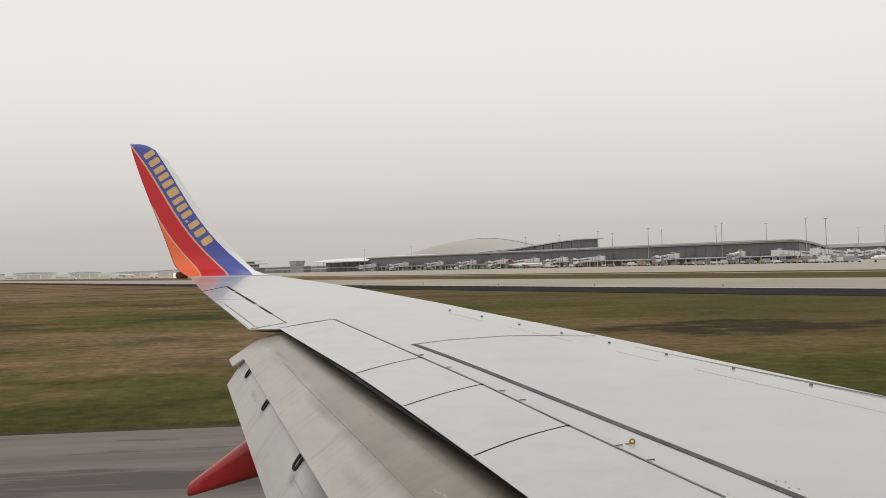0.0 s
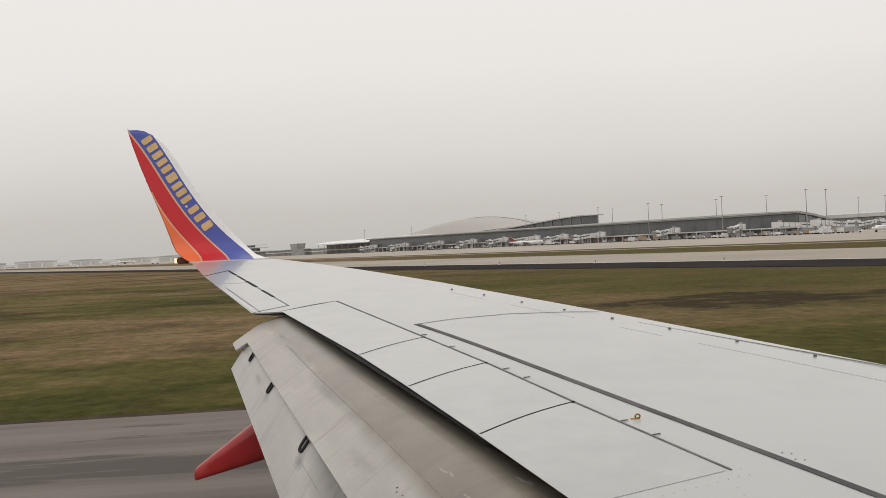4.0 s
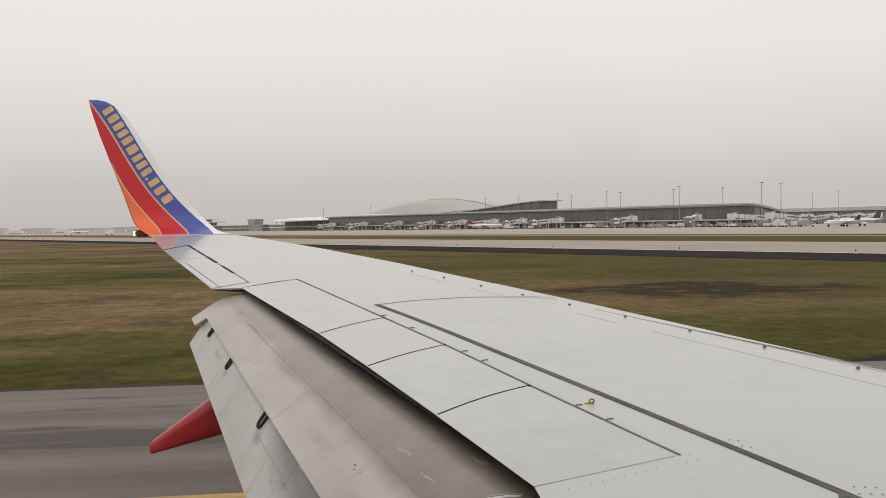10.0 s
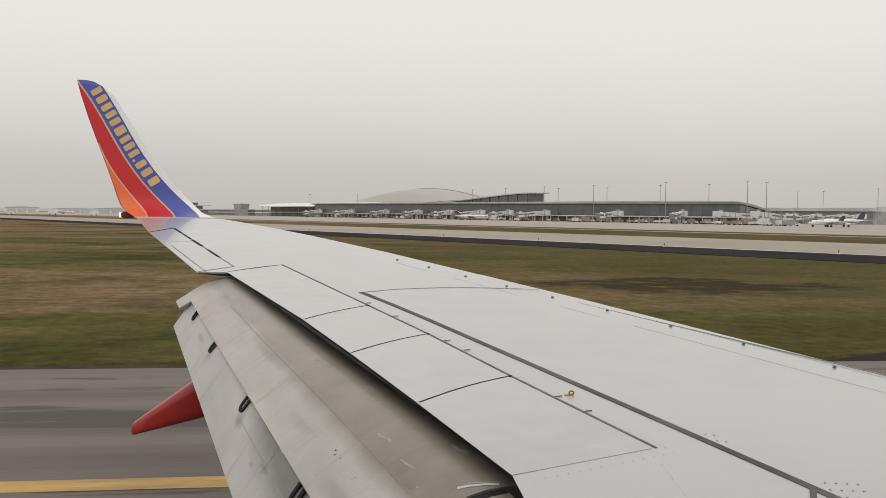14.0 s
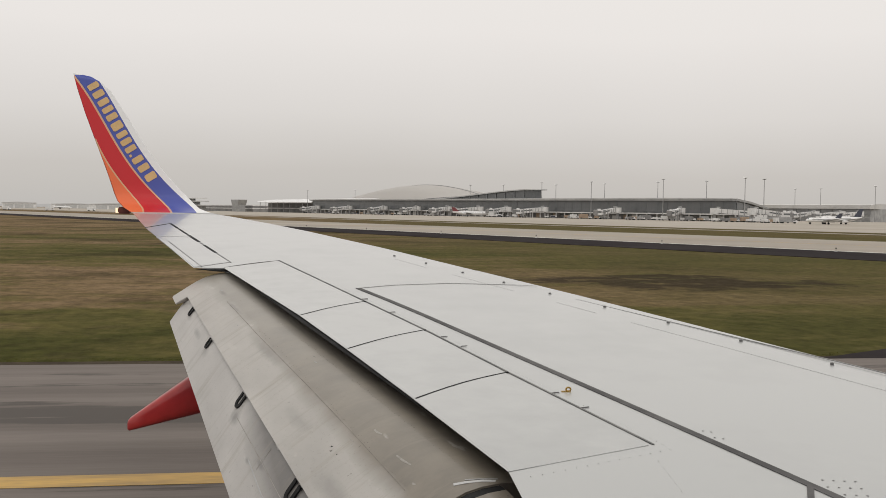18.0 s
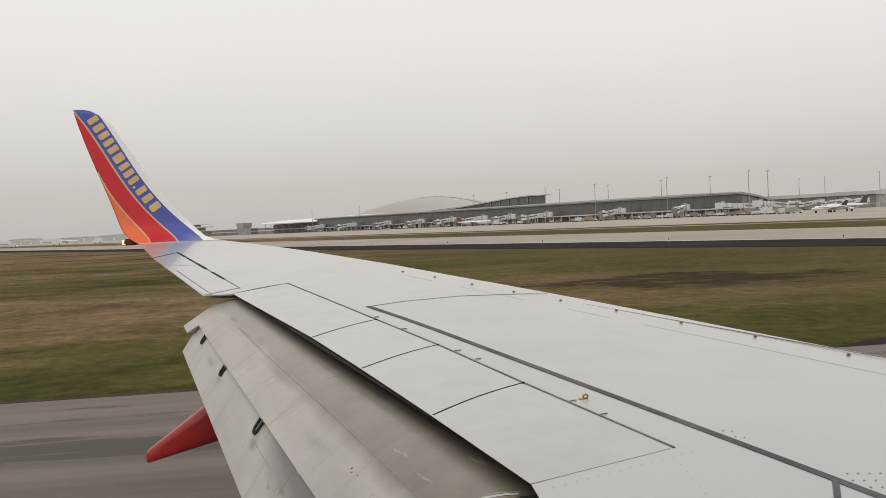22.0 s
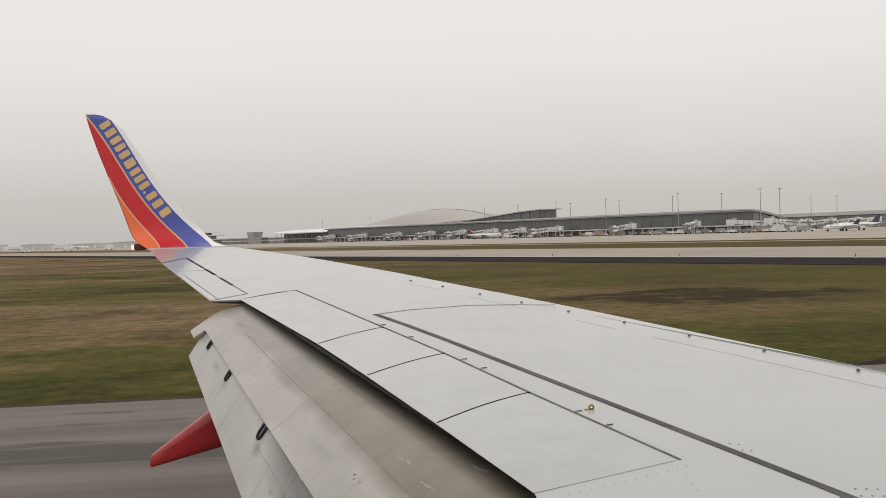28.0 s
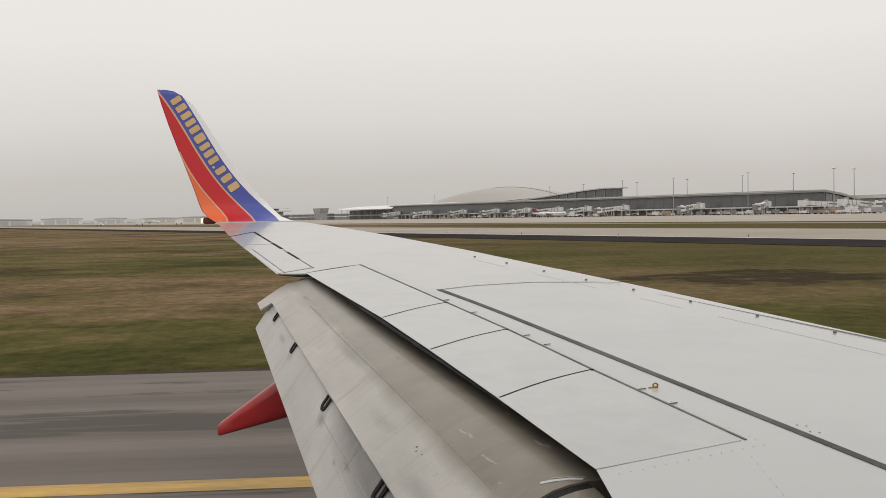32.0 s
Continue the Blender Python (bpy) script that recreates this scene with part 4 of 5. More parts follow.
def fairing(y, tail, z_low, z_high, drop, rise, cap, fore):
    """A canoe-shaped fairing: rounded box sections, blunt at the tail."""
    bm = BM()
    rings = []
    soft = lambda v: math.copysign(abs(v) ** 0.45, v)
    for s, w in ((0.0, 0.03), (0.006, 0.055), (0.025, 0.075), (0.18, 0.10), (0.35, 0.12), (0.55, 0.15), (0.75, 0.17), (1.2, 0.19), (fore, 0.19)):
        x = tail + s
        zl, zh = z_low + drop * s, min(z_high + rise * s, cap)
        pinch = 0.5 if s == 0.0 else 0.82 if s < 0.01 else 1.0
        zc, h = (zl + zh) / 2, (zh - zl) / 2 * pinch
        ring = []
        for k in range(20):
            q = 2 * math.pi * (k + 0.5) / 20
            u = soft(math.sin(q))
            ring.append((x, y + w * soft(math.cos(q)) * (1.0 - 0.12 * u), zc + h * u))
        rings.append(ring)
    loft(bm, rings)
    part("flap_track_fairing", bm, M["red"], plane, "red flap track fairing", smooth=True)


fairing(9.3, -1.565, 1.862, 1.965, 0.25, 0.72, 2.62, 1.9)
fairing(6.6, -0.97, 1.46, 1.57, 0.25, 0.62, 2.05, 1.9)


def fuselage():
    """The tube that carries the wing: closed round the viewer, with an open window."""
    bm = BM()
    cy, cz, n = -1.63, 3.45, 36
    xs = [-17, -16, -13, -9, -6, -3, -0.35, 0.40, 3, 8, 12, 13.6, 14.8, 15.6, 16]
    rad = {-17: (0.12, 1.45), -16: (0.42, 1.25), -13: (1.05, 0.72), -9: (1.65, 0.2), 13.6: (1.66, -0.08), 14.8: (1.25, -0.25), 15.6: (0.75, -0.42), 16: (0.15, -0.5)}
    rings = []
    for x in xs:
        r, dz = rad.get(x, (1.88, 0.0))
        rings.append([bm.verts.new((x, cy + r * math.cos(2 * math.pi * (i + 0.5) / n), cz + dz + r * math.sin(2 * math.pi * (i + 0.5) / n))) for i in range(n)])
    for k, (a, b) in enumerate(zip(rings, rings[1:])):
        for i in range(n):
            j = (i + 1) % n
            if xs[k] == -0.35 and i in (0, 1, 35):
                continue
            bm.faces.new((a[i], a[j], b[j], b[i]))
    bm.faces.new(rings[0])
    bm.faces.new(rings[-1])
    part("fuselage", bm, M["fuselage"], plane, "blue-painted fuselage tube", smooth=True)
    # landing gear
    for x, y, r, w in ((1.2, 1.2, 0.55, 0.35), (1.2, -4.4, 0.55, 0.35), (13.0, -1.63, 0.34, 0.2)):
        bm = BM()
        tube(bm, (x, y, r), (x, y if y > -1.7 and y < -1.5 else y * 0.95 - 0.05, 2.05 if y > 0 else 2.4), 0.11)
        strut = part("gear_strut", bm, M["steel"], plane)
        for k in (-1, 1):
            bm = BM()
            tube(bm, (x, y + k * w * 0.6, r), (x, y + k * w * 1.5, r), r, n=20)
            part("tyre", bm, M["rubber"], strut)


fuselage()


# ---- the terminal ----
def concourse():
    x0, x1, d = -955.0, -397.0, 490.0
    t = thing("terminal_concourse", field(x1, d), "long grey glass airport concourse under a pale roof", "terminal")
    L = x0 - x1
    bm = BM()
    prism(bm, [(L, 4), (-1, 4), (-12, 42), (L, 42)], 0, 4.6)
    part("service_storey", bm, M["wall"], t, "dark recessed ground storey")
    bm = BM()
    prism(bm, [(L, 0.6), (-110, 0.6), (-0.2, 0.6), (-12, 42), (-120, 42), (L, 42)], 4.6, lambda x, y: (13.5 if x < -100 else 12.6) - (4.6 if y > 30 else 0))
    part("upper_storey", bm, M["mullion"], t)
    bm = BM()
    prism(bm, [(L - 3, -3), (-110, -3), (-40, -3), (0, -3), (2, -1), (-4, 20), (-10, 45), (-110, 45), (L - 3, 45), (L - 3, 20)], lambda x, y: (13.5 if x < -100 else 12.6) - (4.8 if y > 30 else 1.6 if y > 10 else 0), lambda x, y: (14.2 if x < -100 else 14.1 if x < -35 else 13.9) - (5.0 if y > 30 else 1.6 if y > 10 else 0))
    part("roof", bm, M["roof_dark"], t, "grey roof with a dark fascia")
    bm = BM()
    prism(bm, [(L - 3.2, -3.2), (-110, -3.2), (-40, -3.2), (0, -3.2), (2.2, -1), (1.6, -0.6), (-0.4, -2.6), (-40, -2.6), (-110, -2.6), (L - 3.2, -2.6)], lambda x, y: 14.0 if x < -100 else 13.9 if x < -35 else 13.5, lambda x, y: 14.6 if x < -100 else 14.5 if x < -35 else 14.1)
    part("roof_edge", bm, M["fascia"], t, "thin pale roof edge")
    bm = BM()
    prism(bm, [(L - 1, -1.2), (0, -1.2), (0, 4), (L - 1, 4)], 3.9, 4.7)
    part("floor_band", bm, M["pale"], t, "pale floor band over the service storey")
    n, w = 61, -L / 61
    bm = BM()
    box(bm, 0.06, w - 0.06, 0, 0.5, 4.9, 12.3)
    pane = mesh_of("pane", bm, M["glass"])
    for i in range(n):
        part("pane", pane, None, t).location = (L + i * w, 0, 0)
    for i in range(4):
        o = part("pane", pane, None, t)
        k = (0.90, 0.80, 0.64, 0.46)[i]
        o.matrix_basis = pose(0.1 - i * 2.75, 1.2 + i * 9.5, 4.9 * (1 - k), 0, 0, 106) @ Matrix.Diagonal((1, 1, k, 1))
    bm = BM()
    tube(bm, (0, 0.2, 0), (0, 0.2, 4.0), 0.45)
    post = mesh_of("column", bm, M["pale"])
    for i in range(0, 62):
        part("column", post, None, t).location = (L + i * w, 0, 0)
    bm = BM()
    box(bm, 0, 4.2, 3.2, 4.2, 0.1, 3.3)
    me = mesh_of("service_door", bm, M["grey"])
    kinds = [me]
    for mat in ("pale", "wall", "roof", "tan"):
        kinds.append(me.copy())
        kinds[-1].materials[0] = M[mat]
    pick = random.Random(21)
    for i in range(61):
        if pick.random() < 0.8:
            d = part("service_door", pick.choice(kinds), None, t)
            d.location, d.scale = (L + i * w + pick.uniform(0.5, 3.5), pick.uniform(-0.6, 0.3), 0), (pick.uniform(0.6, 1.2), 1, pick.uniform(0.7, 1.1))
    return t


concourse()


def hall():
    """The raised hall roof that ends in a rounded beak, and the arched roof behind."""
    t = thing("terminal_hall", field(-600, 498), "raised terminal hall with an upswept beak roof", "terminal")

    def zr(x, y):
        f = min(1.0, max(0.0, (x + 180) / 184)) ** 1.35
        return 14.0 + 7.6 * f * f * (3 - 2 * f)

    out = [(-178, -6), (-60, -6), (0, -6), (5, -3), (6, 3), (3, 10), (-3, 14), (-178, 14)]
    bm = BM()
    prism(bm, [(x - (4 if x > 5 else 2), y + (2 if y < 0 else -1)) for x, y in out], 12.0, lambda x, y: zr(x, y) - 0.4)
    part("clerestory", bm, M["glass"], t, "dark clerestory glass")
    bm = BM()
    steps = [-178 + 12 * i for i in range(15)] + [-4, 2]
    rings = [[(x, -6, zr(x, 0) - 0.5), (x, -6, zr(x, 0) + 0.3), (x, 14, zr(x, 0) + 0.7), (x, 14, zr(x, 0) - 0.2)] for x in steps]
    for x, a, b in ((4.5, -4.5, 12.0), (6.5, -2.0, 9.0), (7.5, 1.0, 6.0)):
        rings.append([(x, a, zr(x, 0) - 0.4), (x, a, zr(x, 0) + 0.2), (x, b, zr(x, 0) + 0.5), (x, b, zr(x, 0) - 0.2)])
    loft(bm, rings)
    part("beak_roof", bm, M["fascia"], t, "pale upswept roof edge")
    for i in range(14):
        bm = BM()
        x = -160 + i * 12
        box(bm, x - 0.3, x + 0.3, -4.6, -4.1, 12.2, zr(x, 0) - 0.6)
        part("mullion", bm, M["mullion"], t)
    d = thing("arched_roof_hall", field(-922, 575), "wide arched grey roof of the main hall", "terminal")
    bm = BM()
    rings = []
    for j in range(9):
        v = j / 8
        y = v * 110
        k = max(0.0, math.sin(math.pi * v)) ** 0.5
        rings.append([(-150 + 260 * i / 24, y, 12 + (21.5 * k) * max(0.0, math.sin(math.pi * (i / 24) ** 0.9)) ** 0.75) for i in range(25)])
    loft(bm, rings, caps=False, closed=False)
    part("arched_roof", bm, M["dome"], d, smooth=True)
    bm = BM()
    rim = [(-150 + 260 * i / 24, 12.2 + 21.5 * max(0.0, math.sin(math.pi * (i / 24) ** 0.9)) ** 0.75) for i in range(25)]
    loft(bm, [[(x, 54.5, z - 0.4), (x, 54.5, z + 0.35), (x, 55.8, z + 0.35), (x, 55.8, z - 0.4)] for x, z in rim])
    part("ridge_cap", bm, M["grey"], d, "thin grey ridge along the crown")
    bm = BM()
    box(bm, -148, 108, 2, 108, 0, 13)
    part("hall_wall", bm, M["wall"], d)


hall()


def far_concourse():
    t = thing("far_concourse", field(-440, 700), "far low concourse with a long pale roof", "terminal")
    # Storey and panes are lightened: distance haze is put into their colours.
    bm = BM()
    box(bm, -230, 0, 0, 30, 0, 10.0)
    part("storey", bm, M["grey"], t)
    bm = BM()
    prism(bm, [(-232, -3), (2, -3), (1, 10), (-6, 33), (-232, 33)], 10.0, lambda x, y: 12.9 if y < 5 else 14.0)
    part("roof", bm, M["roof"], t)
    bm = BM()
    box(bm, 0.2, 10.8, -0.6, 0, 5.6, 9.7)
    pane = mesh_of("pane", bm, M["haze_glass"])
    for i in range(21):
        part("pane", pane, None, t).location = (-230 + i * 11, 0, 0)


far_concourse()


def parking():
    t = thing("canopied_building", field(-965, 500), "low building with a white tented canopy", "building")
    bm = BM()
    box(bm, -150, -2, 12, 38, 0, 11.0)
    part("storey", bm, M["wall"], t)
    bm = BM()
    box(bm, -150, -2, 10, 12.2, 4.2, 5.4)
    part("floor_band", bm, M["pale"], t)
    bm = BM()
    rings = []
    for i in range(25):
        q = i / 24
        x = -156 + 221 * q
        edge = min(1.0, (q / 0.12) ** 0.5) if q < 0.12 else 1.0
        zt = 14.4 + 1.2 * q + 0.5 * abs(math.sin(q * math.pi * 10)) - 1.6 * (1 - edge)
        zb = (11.6 - 0.6 * q if q < 0.75 else 14.7) + 0.9 * (1 - edge)
        rings.append([(x, -7 * edge, zb), (x, -7 * edge, zb + 0.5), (x, 9, zt), (x, 40, zt + 0.5), (x, 40, zb)])
    loft(bm, rings)
    part("canopy", bm, M["jet"], t, "white scalloped canopy")
    for i in range(9):
        bm = BM()
        tube(bm, (-142 + i * 16, -2, 0), (-142 + i * 16, -2, 11.8), 0.3)
        part("column", bm, M["grey"], t)
    b = thing("stair_tower", field(-1188, 500), "boxy grey stair tower beside the canopies", "building")
    bm = BM()
    box(bm, -9, 9, 0, 10, 0, 13.4)
    part("shaft", bm, M["grey"], b)
    bm = BM()
    loft(bm, [[(x * k, y, z) for x, y in ((-9, -0.5), (9, -0.5), (9, 11), (-9, 11))] for k, z in ((1.0, 8.5), (1.35, 14.2), (1.4, 15.0))])
    part("flared_top", bm, M["grey"], b)
    c = thing("low_pier_building", field(-1160, 520), "long low pier building, grey with pale floors", "building")
    for k, (z0, z1, mat) in enumerate(((0, 3.6, "wall"), (3.6, 4.6, "pale"), (4.6, 7.4, "wall"), (7.4, 8.4, "pale"))):
        bm = BM()
        s = 0.5 * (k % 2)
        box(bm, -330 - s, -18, 0 - s, 40, z0, z1)
        part("floor_band" if k % 2 else "storey", bm, M[mat], c)


parking()


# ---- on the apron ----
def spot(az, d, z=0.0, heading=0.0):
    """A place on the ray of bearing az (degrees from square-on towards the nose), d metres behind the runway's line of the field."""
    a = radians(az)
    r = d / (0.894 * math.sin(a) + 0.447 * math.cos(a))
    return pose(r * math.sin(a), r * math.cos(a), z, 0, 0, heading)


def jet_bridge(m, length, swing):
    t = thing("jet_bridge", m, "pale grey boarding bridge reaching from the concourse", "jet bridge", "boarding bridges")
    r = Matrix.Rotation(radians(swing), 4, "Z")
    v = lambda x, y, z: r @ Vector((x, y, z))

    def beam(name, a, b, w, h, mat, label=""):
        bm = BM()
        a, b = Vector(a), Vector(b)
        s = (b - a).cross(Vector((0, 0, 1))).normalized() * w / 2
        loft(bm, [[p - s, p + s, p + s + Vector((0, 0, h)), p - s + Vector((0, 0, h))] for p in (a, b)])
        return part(name, bm, M[mat], t, label)

    bm = BM()
    tube(bm, (0, 0, 0), (0, 0, 4.2), 0.9, n=10)
    part("rotunda_column", bm, M["grey"], t)
    bm = BM()
    tube(bm, (0, 0, 4.2), (0, 0, 8.0), 2.6, n=12)
    part("rotunda", bm, M["pale"], t)
    mid = -length * 0.52
    beam("inner_tunnel", v(-2, 0, 5.2), v(mid, 0, 4.2), 2.7, 2.6, "pale")
    beam("outer_tunnel", v(mid + 1.5, 0, 4.0), v(-length + 3, 0, 2.9), 3.2, 3.0, "pale")
    beam("tunnel_window_band", v(mid + 1, 0, 5.4), v(-length + 4, 0, 4.4), 3.46, 0.7, "glass")
    beam("cab", v(-length + 3.6, 0, 2.7), v(-length - 0.4, 0, 2.7), 3.6, 3.5, "pale", "pale cab with dark glazing")
    beam("cab_hood", v(-length - 0.4, 0, 2.9), v(-length - 1.6, 0, 2.9), 3.2, 3.0, "wall")
    beam("lift_frame", v(-length + 6.2, 0, 0.8), v(-length + 5.5, 0, 0.8), 4.2, 5.6, "grey")
    # ribs round the tunnels, glazing of the cab, roof plant, a service stair and the leg frame
    for q in range(7):
        f = 0.08 + 0.13 * q
        x = -2 - (length - 5) * f
        z = 5.2 - 2.3 * f
        beam("tunnel_rib", v(x, 0, z - 0.15), v(x - 0.35, 0, z - 0.18), 3.5 if x < mid else 3.0, 3.1 if x < mid else 2.8, "grey")
    beam("cab_glazing", v(-length + 3.0, 0, 4.3), v(-length - 0.46, 0, 4.3), 3.66, 1.0, "glass")
    beam("roof_plant", v(-1.2, 0, 8.0), v(-3.4, 0, 7.9), 1.8, 0.9, "grey")
    beam("roof_plant", v(-length + 3.2, 0, 6.2), v(-length + 1.6, 0, 6.2), 1.4, 0.7, "pale")
    beam("service_stair", v(-length + 4.4, 2.2, 2.6), v(-length + 8.2, 2.2, 0.1), 1.0, 0.35, "grey")
    beam("stair_rail", v(-length + 4.4, 2.2, 3.6), v(-length + 8.2, 2.2, 1.1), 0.1, 0.1, "steel")
    for k in (-1.5, 1.5):
        beam("leg", v(mid - 0.3, k, 0.0), v(mid - 0.9, k, 0.0), 0.5, 4.0, "grey")
    for k in (-1.6, 1.6):
        bm = BM()
        c = v(-length + 5.7, k, 0.6)
        q = v(-length + 5.7, k + 0.5, 0.6)
        tube(bm, c, q, 0.6, n=12)
        part("wheel", bm, M["rubber"], t)


for az, d in ((0.9, 480), (2.7, 478), (4.7, 478), (6.6, 478), (8.4, 476), (10.2, 474), (11.8, 474), (13.9, 476), (18.0, 474), (21.5, 472)):
    jet_bridge(spot(az, d + 7, 0, 27 + 0.5 * az), 22 + 5 * math.cos(az * 5), 16 * math.sin(az * 3))
# two long bridges that leave the concourse's end for the parked jets
jet_bridge(spot(23.3, 476, 0, -22), 30, 180)
jet_bridge(spot(25.3, 468, 0, -30), 20, 186)
# bridges of the far concourse
for az in (27.4, 28.6, 29.9, 30.8):
    jet_bridge(spot(az, 690, 0, 20), 24, 14 * math.sin(az))


def jet(m, length, tail_mat, t_tail, label):
    """A small parked airliner along x, nose at +x."""
    t = thing("parked_airliner", m, label, "airplane", "parked airliners")
    R = length * 0.052
    prof = [(-0.5, 0.12, 0.75), (-0.42, 0.35, 0.5), (-0.28, 0.8, 0.15), (-0.15, 1, 0), (0.36, 1, 0), (0.43, 0.86, -0.06), (0.475, 0.55, -0.2), (0.5, 0.1, -0.35)]
    zc = 1.1 + R
    bm = BM()
    loft(bm, [[(x * length, R * k * math.cos(a), zc + R * dz + R * k * math.sin(a)) for a in [q * math.pi / 7 for q in range(14)]] for x, k, dz in prof])
    body = part("fuselage", bm, M["jet"], t, smooth=True)
    bm = BM()
    loft(bm, [[(x * length, R * k * math.cos(a) * 1.012, zc + R * dz + R * k * 1.012 * math.sin(a)) for a in [math.pi * (0.16 + 0.68 * q / 8) for q in range(9)]] for x, k, dz in ((0.437, 0.80, -0.075), (0.462, 0.645, -0.155))], caps=False, closed=False)
    part("cockpit_window", bm, M["glass"], body)
    bm = BM()
    box(bm, 0.30 * length, 0.335 * length, -R * 1.004, R * 1.004, zc - 0.35 * R, zc + 0.62 * R)
    part("door", bm, M["pale"], body)
    for k in (-1, 1):
        bm = BM()
        box(bm, -0.2 * length, 0.36 * length, k * R * 0.985 - 0.03, k * R * 0.985 + 0.03, zc + 0.12 * R, zc + 0.28 * R)
        part("window_row", bm, M["glass"], body)
        bm = BM()
        z = zc - 0.5 * R
        loft(bm, [[(0.06 * length, k * R * 0.7, z), (-0.13 * length, k * R * 0.7, z), (-0.13 * length, k * R * 0.7, z + 0.25), (0.06 * length, k * R * 0.7, z + 0.35)],
                  [(-0.13 * length, k * 0.42 * length, z + 1.3), (-0.18 * length, k * 0.42 * length, z + 1.3), (-0.18 * length, k * 0.42 * length, z + 1.38), (-0.13 * length, k * 0.42 * length, z + 1.4)]])
        part("wing", bm, M["grey"], t)
        bm = BM()
        ex, ey, ez = ((-0.30, 1.75, 0.25) if t_tail else (0.02, 3.2, -0.75))
        tube(bm, (ex * length - 1.6, k * R * ey, zc + ez * R), (ex * length + 1.8, k * R * ey, zc + ez * R), R * 0.36, R * 0.46, n=12)
        part("engine", bm, M["pale"], t)
        zt = zc + (3.0 if t_tail else 0.5) * R
        bm = BM()
        loft(bm, [[(-0.43 * length, 0, zt), (-0.50 * length, 0, zt), (-0.50 * length, 0, zt + 0.15), (-0.43 * length, 0, zt + 0.2)],
                  [(-0.49 * length, k * 0.13 * length, zt + 0.1), (-0.52 * length, k * 0.13 * length, zt + 0.1), (-0.52 * length, k * 0.13 * length, zt + 0.18), (-0.49 * length, k * 0.13 * length, zt + 0.2)]])
        part("tailplane", bm, M["jet"], t)
    bm = BM()
    hi = zc + 3.1 * R if t_tail else zc + 3.7 * R
    loft(bm, [[(-0.30 * length, -0.1, zc + 0.8 * R), (-0.47 * length, -0.1, zc + 0.6 * R), (-0.47 * length, 0.1, zc + 0.6 * R), (-0.30 * length, 0.1, zc + 0.8 * R)],
              [(-0.44 * length, -0.06, hi), (-0.52 * length, -0.06, hi), (-0.52 * length, 0.06, hi), (-0.44 * length, 0.06, hi)]])
    part("tail_fin", bm, M[tail_mat], t, "painted tail fin")
    for x, y in ((0.38, 0), (-0.08, 0.06), (-0.08, -0.06)):
        bm = BM()
        tube(bm, (x * length, y * length - 0.25, 0.5), (x * length, y * length + 0.25, 0.5), 0.5, n=12)
        w = part("wheel", bm, M["rubber"], t)
        bm = BM()
        tube(bm, (x * length, y * length, 0.5), (x * length, y * length, zc - 0.5 * R), 0.14)
        part("gear_leg", bm, M["steel"], t)


jet(spot(9.65, 455, 0, -4), 29, "jet_red", True, "white regional jet with a dark red tail on the apron")
jet(spot(29.0, 425, 0, 190), 21, "jet_blue", True, "white regional jet with a dark blue tail beside the bridges")
jet(spot(29.8, 450, 0, 192), 28, "jet_blue", False, "white airliner with a tall dark blue tail on the apron")


def light_mast(m, h, lamps=4):
    t = thing("light_mast", m, "tall thin grey floodlight mast on the apron", "light mast", "apron floodlights")
    bm = BM()
    tube(bm, (0, 0, 0), (0, 0, h), 0.30, 0.17, n=8)
    part("pole", bm, M["mast"], t)
    bm = BM()
    box(bm, -1.0, 1.0, -0.12, 0.12, h - 0.3, h)
    part("crossbar", bm, M["mast"], t)
    for i in range(lamps):
        bm = BM()
        x = -0.9 + 1.8 * i / (lamps - 1)
        loft(bm, [[(x - 0.35, -0.5, h), (x + 0.35, -0.5, h), (x + 0.35, 0.4, h), (x - 0.35, 0.4, h)], [(x - 0.25, -0.2, h + 0.6), (x + 0.25, -0.2, h + 0.6), (x + 0.25, 0.35, h + 0.6), (x - 0.25, 0.35, h + 0.6)]])
        part("floodlight", bm, M["pale"], t)


for az, d, h in ((0.3, 486, 24), (3.0, 520, 25), (9.6, 520, 27), (11.5, 500, 26), (13.7, 500, 27), (14.5, 510, 25.5), (16.5, 484, 26), (17.25, 520, 26), (20.2, 500, 25.5), (20.5, 484, 26.5), (22.85, 520, 26), (24.9, 482, 26), (25.9, 482, 25), (27.5, 700, 26), (28.8, 700, 26), (31.5, 690, 27)):
    light_mast(spot(az, d, 0, -15), h)


def truck(m, length, height, mat, label, kind):
    t = thing("service_truck", m, label, kind, "apron vehicles")
    bm = BM()
    box(bm, -length / 2, length * 0.18, -1.1, 1.1, 0.6, height)
    bmesh.ops.bevel(bm, geom=bm.edges[:], offset=0.08, segments=1, affect="EDGES")
    part("cargo_body", bm, M[mat], t)
    bm = BM()
    loft(bm, [[(length * 0.22, y, z) for y, z in ((-1, 0.6), (1, 0.6), (1, 2.0), (-1, 2.0))], [(length * 0.38, y, z) for y, z in ((-1, 0.6), (1, 0.6), (1, 1.9), (-1, 1.9))], [(length * 0.5, y, z) for y, z in ((-1, 0.6), (1, 0.6), (1, 1.2), (-1, 1.2))]])
    cab = part("cab", bm, M["pale"], t)
    bm = BM()
    box(bm, length * 0.24, length * 0.37, -1.02, 1.02, 1.35, 1.8)
    part("cab_window", bm, M["glass"], cab)
    for x in (-0.32, 0.34):
        for y in (-1, 1):
            bm = BM()
            tube(bm, (x * length, y * 0.75, 0.45), (x * length, y * 1.1, 0.45), 0.45, n=10)
            part("wheel", bm, M["rubber"], t)


